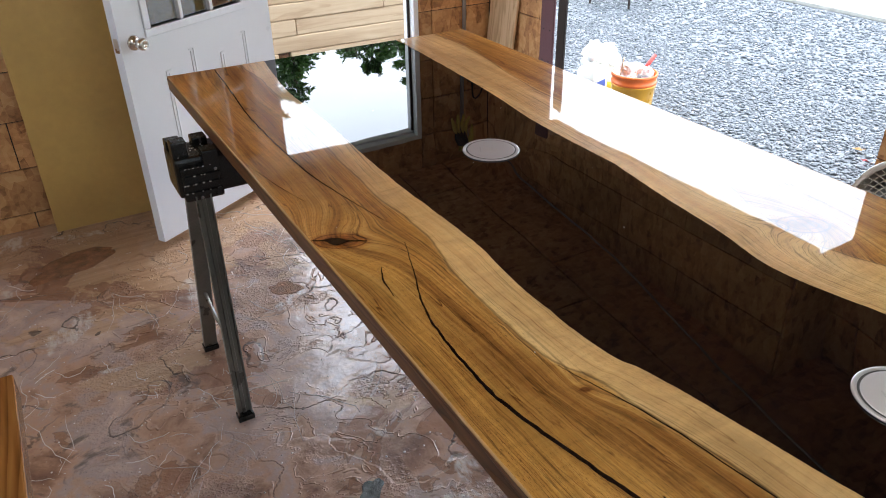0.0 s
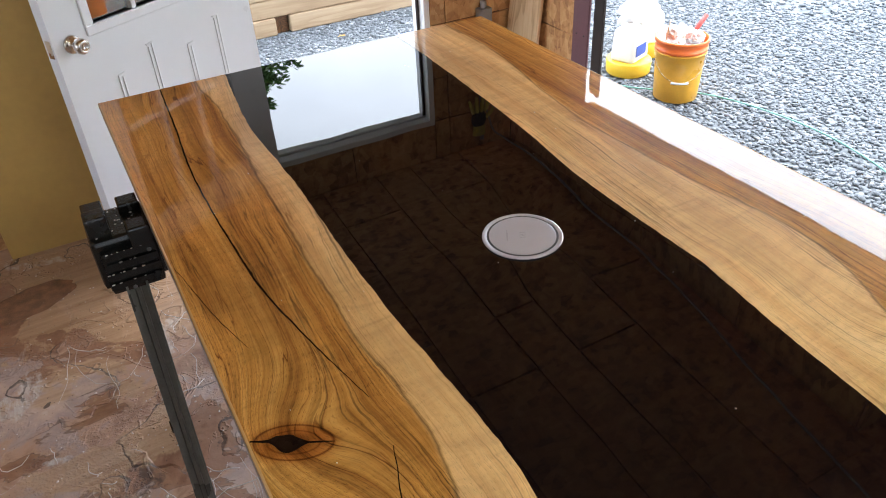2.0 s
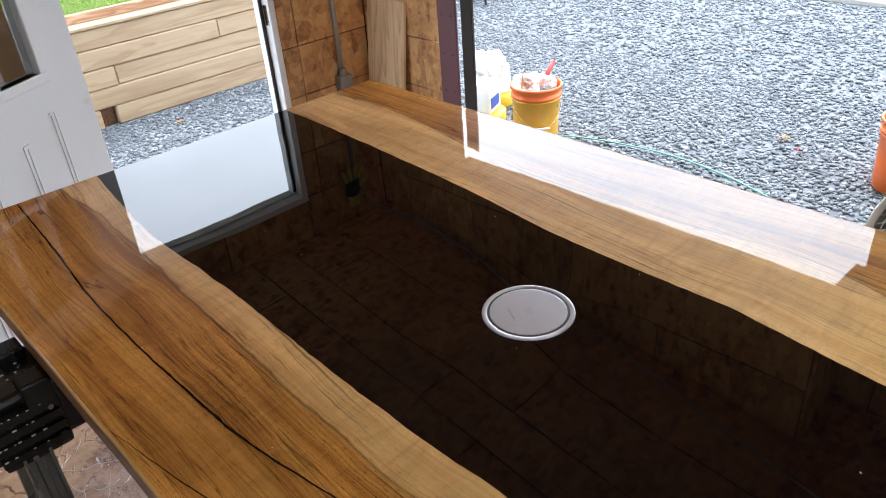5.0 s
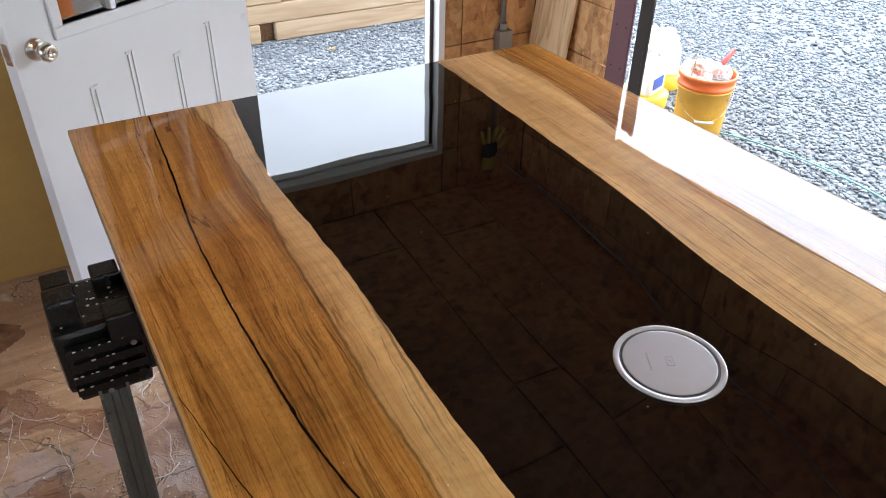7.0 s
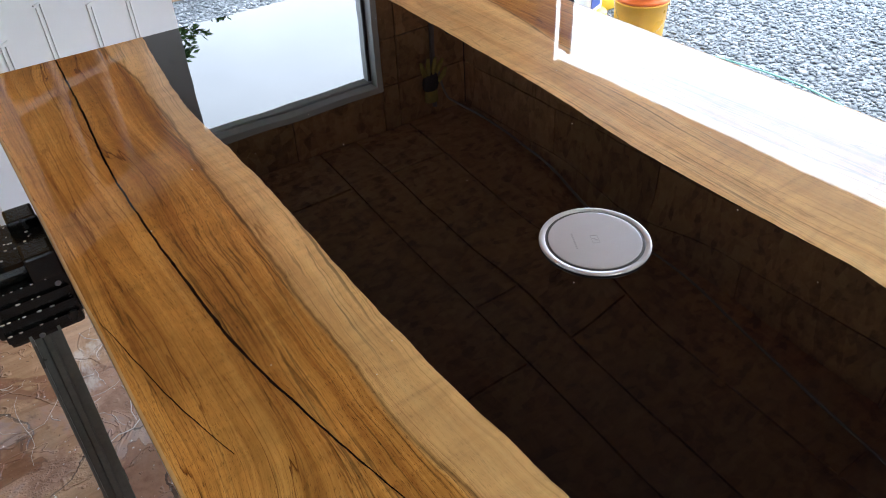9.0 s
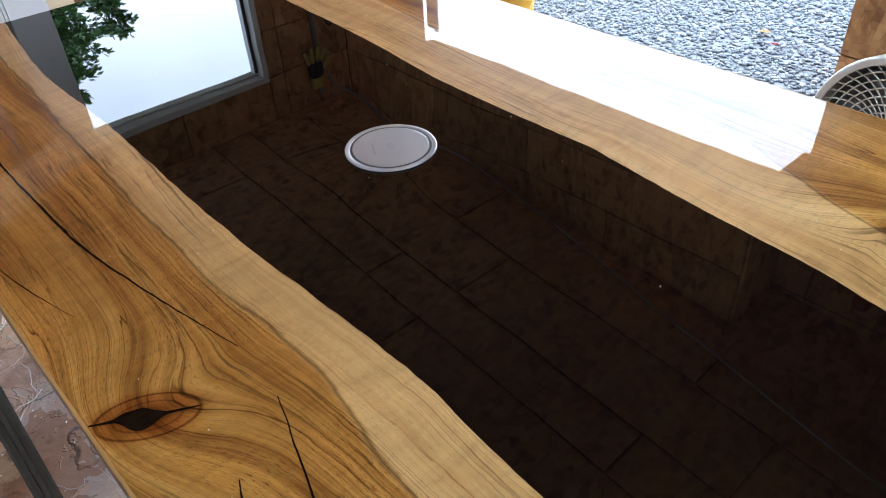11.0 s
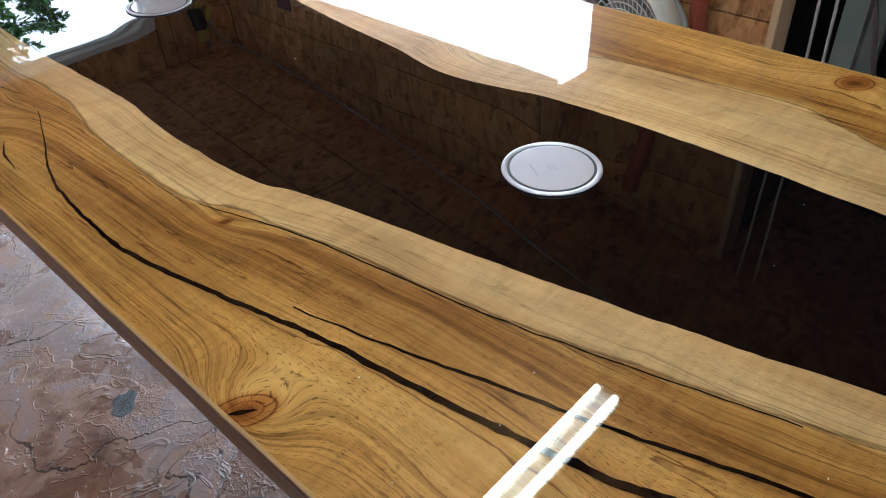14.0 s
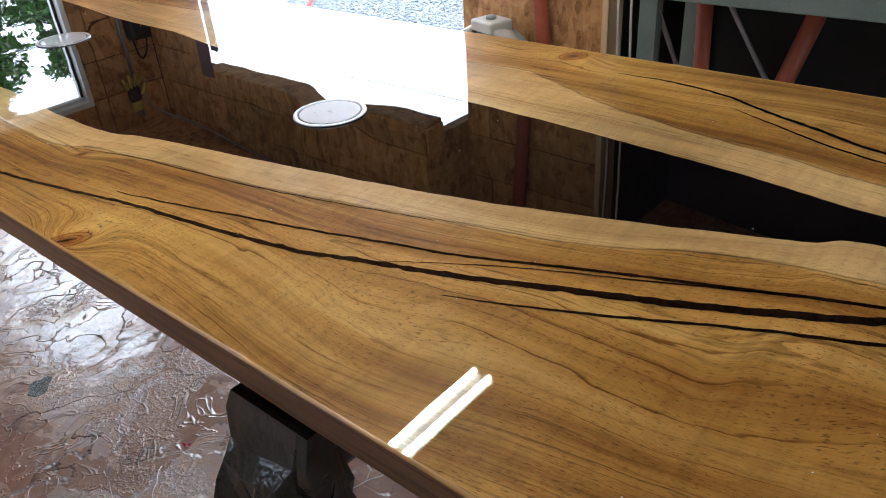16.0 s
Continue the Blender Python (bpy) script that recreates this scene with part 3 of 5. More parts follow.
def ceiling_mesh():
    bm = bmesh.new()
    add_box(bm, (LEFT_X - 0.1, BAY_Y, CEIL + 0.014), (WALL_X + 0.06, WALL_Y + 0.06, CEIL + 0.1))
    add_box(bm, (LEFT_X - 0.1, BACK_Y - 0.1, CEIL + 0.014), (3.4, BAY_Y, CEIL + 0.1))
    add_box(bm, (WALL_X + 0.06, BAY_Y, CEIL + 0.014), (3.4, BAY_N + 0.1, CEIL + 0.1))
    add_box(bm, (WALL_X + 0.06, BAY_N + 0.1, CEIL + 0.014), (JAMB_X + 0.12, JAMB_Y + 0.06, CEIL + 0.1))
    rng = random.Random(4)
    x = -2.40 + 0.14
    i = 0
    while x < 3.3:
        w = 0.205 if i % 5 == 2 else 0.31
        y = WALL_Y - 0.003
        first = 0.32 if i % 2 else 1.22
        while y > BACK_Y:
            ln = min(first, y - BACK_Y)
            first = 1.22
            dz = rng.uniform(0, 0.002)
            if x + w < WALL_X + 0.2 or y < BAY_Y:
                add_box(bm, (x + 0.006, y - ln + 0.006, CEIL + dz), (min(x + w, WALL_X if y > BAY_Y else 3.29) - 0.006, y - 0.006, CEIL + 0.012))
            y -= ln
        x += w
        i += 1
    for v in bm.verts:
        v.co.z += RISE * (WALL_Y - v.co.y)
    return tagged(link("ceiling", bm, OSB), "ceiling of oriented strand board strips with dark joints", "ceiling", kind="structure")


ceiling = ceiling_mesh()


# ---- the river table ----
END = -3.75
THICK = 0.053
WIDE = 1.22
river_left = along([(0.06, 0.358), (0.0, 0.351), (-0.24, 0.321), (-0.40, 0.306), (-0.55, 0.306), (-0.72, 0.307), (-0.92, 0.299), (-1.20, 0.292), (-1.55, 0.300), (-1.75, 0.284), (-1.98, 0.288),
                    (-2.10, 0.322), (-2.40, 0.376), (-2.72, 0.440), (-2.95, 0.503), (-3.25, 0.605), (-3.36, 0.655), (-3.85, 0.70)])
river_right = along([(0.06, 0.905), (-0.20, 0.898), (-0.55, 0.880), (-0.80, 0.860), (-1.02, 0.834), (-1.25, 0.826), (-1.40, 0.824), (-1.60, 0.797), (-1.80, 0.776),
                     (-1.92, 0.752), (-2.02, 0.756), (-2.20, 0.795), (-2.45, 0.804), (-2.70, 0.797), (-2.90, 0.783), (-3.12, 0.766), (-3.33, 0.738), (-3.85, 0.71)])
sap_left = along([(0.06, 0.262), (-0.30, 0.268), (-0.60, 0.250), (-0.95, 0.228), (-1.25, 0.221), (-1.45, 0.228), (-1.67, 0.198), (-1.93, 0.192), (-2.05, 0.232),
                  (-2.25, 0.268), (-2.50, 0.308), (-2.73, 0.365), (-2.92, 0.412), (-3.07, 0.46), (-3.27, 0.542), (-3.85, 0.63)])
sap_right = along([(0.06, 1.085), (-0.30, 1.083), (-0.65, 1.027), (-0.88, 1.009), (-1.20, 1.021), (-1.48, 1.039), (-1.75, 0.93), (-1.95, 0.905), (-2.15, 0.985), (-2.30, 1.012),
                   (-2.50, 1.030), (-2.62, 0.995), (-2.76, 0.936), (-2.95, 0.893), (-3.16, 0.864), (-3.30, 0.833), (-3.85, 0.80)])
# knots: x, y, spread across, spread along, lift of the rings, darkness of the eye
KNOTS_L = [(0.056, -1.408, 0.065, 0.085, 0.075, 1.0), (0.016, -2.360, 0.042, 0.060, 0.060, 0.90), (0.20, -2.05, 0.030, 0.045, 0.018, 0.35), (0.08, -2.95, 0.10, 0.22, 0.045, 0.0),
           (0.22, -3.32, 0.08, 0.16, 0.045, 0.0), (0.05, -0.45, 0.07, 0.5, 0.03, 0.0)]
KNOTS_R = [(1.170, -2.560, 0.040, 0.070, 0.055, 1.0), (0.955, -1.870, 0.070, 0.11, 0.095, 0.85), (1.10, -3.2, 0.09, 0.25, 0.045, 0.0), (1.17, -1.5, 0.07, 0.3, 0.04, 0.0)]
river_table = thing("river_table", "glossy epoxy river table with golden slabs and black resin", "table")


def slab_mesh(inner, outer_x, sap, knots, ncross, seed):
    """Slab between a straight sawn edge and a live edge; rings follow both and turn round the knots."""
    sign = 1 if outer_x < 0.5 else -1
    step = 0.008
    rows = int(round(-END / step)) + 1
    bm = bmesh.new()
    grain, zone = bm.loops.layers.uv.new("grain"), bm.loops.layers.uv.new("zone")
    info = {}
    grid = []
    for r in range(rows):
        y = END * r / (rows - 1)
        xi = inner(y) + 0.0025 * noise.noise((seed, y * 16, 0)) + 0.0012 * noise.noise((seed, y * 55, 3))
        row = []
        for c in range(ncross + 1):
            u = c / ncross
            x = outer_x + (xi - outer_x) * u
            co = Vector((x, y, TOP))
            if c == 0:
                co.x += sign * 0.0015 * (1 + noise.noise((seed, y * 9, 7)))
            v = bm.verts.new(co)
            wide = 0.30 if sign > 0 else 0.40
            g = wide * u + 0.020 * noise.noise((x * 3, y * 1.1, seed)) + 0.010 * noise.noise((x * 9, y * 3.5, seed + 5))
            dark = 0.0
            for kx, ky, sx, sy, lift, eye in knots:
                d2 = ((x - kx) / sx) ** 2 + ((y - ky) / sy) ** 2
                g += lift * math.exp(-d2 * 0.55)
                if eye:
                    along_eye, off_eye = 0.86 * (x - kx) - 0.51 * (y - ky), 0.51 * (x - kx) + 0.86 * (y - ky)
                    e2 = (along_eye / (sx * 0.85)) ** 2 + (off_eye / (sy * 0.36)) ** 2
                    dark = max(dark, eye * math.exp(-e2 * 1.1))
            info[v] = ((g, y), (sign * (x - sap(y)), dark))
            row.append(v)
        grid.append(row)
    for a, b in zip(grid, grid[1:]):
        for c in range(ncross):
            f = bm.faces.new((a[c], b[c], b[c + 1], a[c + 1]) if sign > 0 else (a[c + 1], b[c + 1], b[c], a[c]))
            for lp in f.loops:
                lp[grain].uv, lp[zone].uv = info[lp.vert]
    return bm, [r[0] for r in grid], [r[-1] for r in grid], grid


def build_slab(name, inner, outer_x, sap, knots, ncross, seed):
    bm, outer, live, grid = slab_mesh(inner, outer_x, sap, knots, ncross, seed)
    slab = part(name, bm, SLAB, river_table, "golden brown slab with dark grain under clear resin")
    # sawn sides and underside
    sign = 1 if outer_x < 0.5 else -1
    side = bmesh.new()
    n = 160
    prof = [(0.0012, TOP - 0.0004), (-0.0022, TOP - 0.003), (-0.003, TOP - 0.010), (-0.001, TOP - THICK + 0.004), (0.004, TOP - THICK)]
    rings = []
    for i in range(n + 1):
        y = END * i / n
        w = 0.0012 * noise.noise((seed, y * 7, 1))
        ring = [side.verts.new((outer_x + sign * (dx + w * (k > 2)), y, z)) for k, (dx, z) in enumerate(prof)]
        ring.append(side.verts.new((inner(y), y, TOP - THICK)))
        rings.append(ring)
    for a, b in zip(rings, rings[1:]):
        for k in range(len(prof)):
            side.faces.new((a[k], a[k + 1], b[k + 1], b[k]) if sign > 0 else (b[k], b[k + 1], a[k + 1], a[k]))
    for y in (0.0, END):
        s = 1 if y == 0 else -1
        m = [side.verts.new(p) for p in ((outer_x, y + 0.001 * s, TOP - 0.0005), (outer_x, y + 0.001 * s, TOP - THICK), (inner(y), y + 0.001 * s, TOP - THICK), (inner(y), y + 0.001 * s, TOP - 0.0005))]
        side.faces.new(m)
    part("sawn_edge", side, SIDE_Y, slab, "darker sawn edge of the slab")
    bead = [(outer_x + sign * (0.0005 + 0.0012 * noise.noise((seed, END * i / n * 7, 1))), END * i / n, TOP - 0.0026) for i in range(n + 1)]
    part("resin_bead", tube(bead, 0.0031, 8), BEAD, slab, "clear rounded resin bead along the edge", True)
    return slab


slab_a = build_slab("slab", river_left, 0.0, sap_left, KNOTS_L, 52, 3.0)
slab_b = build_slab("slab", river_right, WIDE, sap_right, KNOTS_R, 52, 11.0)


def river_mesh():
    bm = bmesh.new()
    n = 300
    tops, lows = [], []
    for i in range(n + 1):
        y = END * i / n
        a, b = river_left(y) - 0.004, river_right(y) + 0.004
        tops.append([bm.verts.new((a + (b - a) * k / 4, y, TOP - 0.0006)) for k in range(5)])
        lows.append([bm.verts.new((a, y, TOP - THICK + 0.002)), bm.verts.new((b, y, TOP - THICK + 0.002))])
    for i in range(n):
        for k in range(4):
            bm.faces.new((tops[i][k], tops[i + 1][k], tops[i + 1][k + 1], tops[i][k + 1]))
        bm.faces.new((lows[i][0], lows[i][1], lows[i + 1][1], lows[i + 1][0]))
    for i in (0, n):
        bm.faces.new([*tops[i], lows[i][1], lows[i][0]])
    return part("resin_river", bm, RESIN, river_table, "mirror-glossy black resin")


river = river_mesh()


def crack(points, widths, seed, parent=slab_a, z=TOP + 0.0007):
    """A resin-filled split: a thin ragged strip flush with the coat."""
    line = spline([(x, y, 0) for x, y in points], 14)
    bm = bmesh.new()
    rows = []
    n = len(line)
    for i, p in enumerate(line):
        a, b = line[max(0, i - 1)], line[min(n - 1, i + 1)]
        d = (b - a).normalized()
        side = Vector((-d.y, d.x, 0))
        s = i / (n - 1) * (len(widths) - 1)
        k = min(int(s), len(widths) - 2)
        w = widths[k] + (widths[k + 1] - widths[k]) * (s - k)
        q = p + side * 0.0022 * noise.noise((p.y * 28, seed, 0))
        w1 = w * (0.5 + 0.35 * noise.noise((p.y * 60, seed, 1)))
        w2 = w * (0.5 + 0.35 * noise.noise((p.y * 60, seed, 9)))
        rows.append((bm.verts.new((q.x + side.x * w1, q.y + side.y * w1, z)), bm.verts.new((q.x - side.x * w2, q.y - side.y * w2, z))))
    for a, b in zip(rows, rows[1:]):
        bm.faces.new((a[0], b[0], b[1], a[1]))
    bmesh.ops.recalc_face_normals(bm, faces=bm.faces)
    if bm.faces[:] and bm.faces[:][0].normal.z < 0:
        bmesh.ops.reverse_faces(bm, faces=bm.faces)
    return part("crack", bm, RESIN, parent, "black resin-filled split in the wood")


crack([(0.164, -0.006), (0.145, -0.28), (0.125, -0.51), (0.119, -0.72), (0.121, -0.89), (0.126, -1.05), (0.150, -1.22), (0.180, -1.385)], [0.003, 0.0038, 0.003, 0.0032, 0.004, 0.0024, 0.001], 1)
crack([(0.172, -1.485), (0.133, -1.60), (0.095, -1.705), (0.076, -1.80), (0.069, -1.93), (0.072, -2.02), (0.108, -2.20), (0.138, -2.335), (0.164, -2.51), (0.198, -2.69), (0.228, -2.776),
       (0.275, -2.918), (0.329, -3.055), (0.382, -3.188), (0.435, -3.303), (0.53, -3.5), (0.62, -3.74)], [0.001, 0.003, 0.005, 0.007, 0.007, 0.009, 0.010, 0.012, 0.015, 0.016, 0.016], 2)
crack([(0.150, -2.27), (0.185, -2.416), (0.222, -2.55), (0.248, -2.655), (0.290, -2.79), (0.318, -2.89), (0.383, -3.05), (0.45, -3.225), (0.51, -3.39), (0.60, -3.7)], [0.002, 0.005, 0.005, 0.006, 0.007, 0.007], 3)
crack([(0.231, -2.934), (0.263, -3.018), (0.319, -3.145), (0.375, -3.26), (0.434, -3.40), (0.52, -3.6)], [0.001, 0.005, 0.006, 0.008], 4)
crack([(0.003, -1.376), (0.018, -1.385), (0.034, -1.394), (0.052, -1.408), (0.074, -1.419), (0.106, -1.437)], [0.003, 0.003, 0.004, 0.006, 0.020, 0.027, 0.025, 0.016, 0.004, 0.003, 0.001], 5)
crack([(0.085, -1.55), (0.066, -1.60), (0.060, -1.66)], [0.001, 0.004, 0.001], 6)
crack([(0.002, -2.352), (0.013, -2.360), (0.026, -2.369)], [0.002, 0.006, 0.001], 7)
crack([(0.24, -2.80), (0.33, -2.96), (0.40, -3.12), (0.47, -3.28)], [0.001, 0.002, 0.003, 0.003], 8)
crack([(sap_left(y) - 0.005, y) for y in (-1.98, -2.15, -2.3, -2.45, -2.6, -2.8)], [0.001, 0.0025, 0.002, 0.002, 0.0015], 9)
crack([(0.006, -0.90), (0.024, -1.02), (0.038, -1.10), (0.060, -1.19)], [0.0006, 0.0011, 0.0013, 0.0006], 10)
crack([(1.108, -2.71), (1.112, -2.83), (1.090, -2.955), (1.047, -3.05), (1.003, -3.163), (0.955, -3.29), (0.90, -3.6)], [0.002, 0.007, 0.008, 0.010, 0.010, 0.008], 11, slab_b)
crack([(1.03, -3.0), (0.985, -3.10), (0.93, -3.24), (0.88, -3.5)], [0.001, 0.005, 0.006, 0.005], 12, slab_b)


def charger(at, rz):
    """Round wireless charging plate set into the resin."""
    e = thing("wireless_charger", "round brushed lilac-grey charging plate set into black resin", "charger", "charging plates in the table", at=at, rz=rz)
    part("rim", lathe([(0.0, 0.0005), (0.0765, 0.0005), (0.077, 0.0012), (0.0764, 0.0026), (0.0748, 0.0031), (0.0688, 0.0029), (0.0680, 0.0020)], 96), ALU, e, "bevelled metal rim", True)
    part("groove", lathe([(0.0684, 0.0021), (0.0630, 0.0021)], 96), GROOVE, e, "dark ring groove")
    part("plate", lathe([(0.0640, 0.0019), (0.0638, 0.0029), (0.0625, 0.0032), (0.0, 0.0034)], 96), ALU, e, "matt grey centre plate")
    bm = bmesh.new()
    for sx, sy, w, h in ((0, 0.0048, 0.017, 0.0007), (0, -0.0048, 0.017, 0.0007), (-0.0085, 0, 0.0007, 0.0096), (0.0085, 0, 0.0007, 0.0096)):
        add_box(bm, (sx - w / 2, sy - h / 2, 0.0034), (sx + w / 2, sy + h / 2, 0.0036))
    for m in (pose(0.0012, 0.0012, 0, 0, 0, 62), pose(-0.0012, -0.0012, 0, 0, 0, 62), pose(0, 0, 0, 0, 0, 5)):
        add_box(bm, (-0.0022, -0.0005, 0.0034), (0.0022, 0.0005, 0.0036), m)
    part("symbol", bm, INK, e, "small printed charging mark")
    bm = bmesh.new()
    for k in range(9):
        add_box(bm, (-0.018 + k * 0.004, 0.028, 0.0034), (-0.0155 + k * 0.004, 0.0305, 0.0036))
    part("print", bm, INK, e, "row of faint printed bars")
    return e


charger((0.604, -1.160, TOP), 60)
charger((0.606, -2.320, TOP), 60)


# ---- saw horses ----
def sawhorse(at, capped=False):
    e = thing("sawhorse", "black plastic saw horse with folding grey steel legs", "sawhorse", "saw horses under the table", at=at)
    L = WIDE + 0.09
    dy = -0.045
    bm = box((0.07 if capped else 0, -0.072 + dy, 0.85 if capped else 0.80), (L, 0.072 + dy, 0.925), 0.012)
    part("beam", bm, BLACK, e, "black moulded plastic beam")
    for x0 in (L - 0.145,) if capped else (0.0, L - 0.145):
        for ya in (-0.085 , 0.045):
            bm = bmesh.new()
            for k in range(4):
                add_box(bm, (x0 + 0.012 + 0.004 * k, dy + (ya - 0.006 if ya < 0 else ya + 0.018), 0.808 + 0.026 * k), (x0 + 0.125, dy + (ya + 0.022 if ya < 0 else ya + 0.046), 0.822 + 0.026 * k))
            part("rib", bm, BLACK, e)
        for xa, ya, top in ((x0 + 0.004, -0.030, 0.972), (x0 + 0.080, -0.070, 0.946), (x0 + 0.080, 0.050, 0.946), (x0 + 0.004, 0.055, 0.947)):
            part("lug", box((xa, ya + dy - 0.024, 0.90), (xa + 0.046, ya + dy + 0.024, top if x0 == 0.0 and xa < 0.06 and not capped else 0.9465), 0.005), BLACK, e)
        part("end_plate", box((x0 + 0.012, dy - 0.085, 0.79), (x0 + 0.13, dy + 0.085, 0.90), 0.01), BLACK, e)
    if not capped:
        # dried drips of resin, whitened to stand for glints, along the ribs and on the deck, and two screw heads
        rng = random.Random(17)
        drips = bmesh.new()
        for k in range(4):
            for i in range(9):
                if rng.random() < 0.4:
                    continue
                x, r = 0.016 + 0.004 * k + 0.0085 * i + rng.uniform(-0.004, 0.004), rng.uniform(0.0007, 0.0024)
                bmesh.ops.create_icosphere(drips, subdivisions=1, radius=r, matrix=Matrix.Translation((x, dy - 0.091, 0.822 + 0.026 * k)) @ Matrix.Diagonal((1.9, 0.8, 0.8, 1)))
        for i in range(26):
            bmesh.ops.create_icosphere(drips, subdivisions=1, radius=rng.uniform(0.0010, 0.0026), matrix=Matrix.Translation((rng.uniform(0.01, 0.12), dy + rng.uniform(-0.065, 0.065), 0.9255)) @ Matrix.Diagonal((1.4, 1.2, 0.6, 1)))
        part("drips", drips, STRAND, e, "small dried resin drips, whitened to stand for glints", True)["kind"] = "stuff"
        for x, z in ((0.112, 0.885), (0.060, 0.802)):
            part("screw", lathe([(0.0, 0.0), (0.005, 0.0), (0.004, 0.002), (0.0, 0.0024)], 12, pose(x, dy - 0.0915, z, 90, 0, 0)), GALV, e, "grey screw head")
    if capped:
        bm = box((0.0, dy - 0.078, 0.67), (0.10, dy + 0.078, 0.938), 0.0)
        bmesh.ops.subdivide_edges(bm, edges=bm.edges[:], cuts=7, use_grid_fill=True)
        for v in bm.verts:
            k = (v.co.z - 0.69) / 0.25
            v.co.y = dy + (v.co.y - dy) * (1.12 - 0.20 * max(0.0, k - 0.45) / 0.55)
            v.co.x += max(0.0, 0.10 - v.co.x) / 0.10 * (0.085 * max(0.0, k - 0.25) - 0.010)
            d = noise.cell_vector(v.co * 22) * 0.014 + noise.noise_vector(v.co * 11) * 0.030
            if v.co.z < 0.93:
                v.co += Vector((d.x, d.y, d.z * 0.5))
        bmesh.ops.triangulate(bm, faces=bm.faces)
        part("end_cap", bm, WETSHEET, e, "wet black plastic sheet wrapped round the end")
    for lx in (0.045, L - 0.10):
        for s in (-1, 1):
            top, foot = Vector((lx + 0.02, -0.045 + s * 0.07, 0.83)), Vector((lx - 0.0, s * 0.225, 0.0))
            d = (foot - top).normalized()
            side = Vector((1, 0, 0))
            n = d.cross(side).normalized()
            bm = bmesh.new()
            prof = [(-0.024, -0.010), (0.024, -0.010), (0.024, 0.012), (0.019, 0.012), (0.019, -0.005), (0.007, -0.005), (0.005, 0.000), (-0.005, 0.000), (-0.007, -0.005), (-0.019, -0.005), (-0.019, 0.012), (-0.024, 0.012)]
            a = [bm.verts.new(top + side * u - n * v * s) for u, v in prof]
            b = [bm.verts.new(foot + side * u - n * v * s + Vector((0, 0, 0.012))) for u, v in prof]
            for k in range(len(prof)):
                j = (k + 1) % len(prof)
                bm.faces.new((a[k], a[j], b[j], b[k]))
            bmesh.ops.recalc_face_normals(bm, faces=bm.faces)
            leg = part("leg", bm, LEG, e, "grey steel channel leg")
            part("foot", box((foot.x - 0.028, foot.y - 0.02, 0.0), (foot.x + 0.028, foot.y + 0.02, 0.022), 0.004), BLACK, leg, "black rubber foot")
        bm = bmesh.new()
        tube([(lx + 0.008, -0.165, 0.30), (lx + 0.004, 0.0, 0.285), (lx + 0.008, 0.165, 0.30)], 0.007, 8, bm=bm)
        part("spreader", bm, LEG, e, "thin steel spreader")
    return e


sawhorse((-0.128, -0.480, 0))
sawhorse((-0.062, -2.815, 0), True)


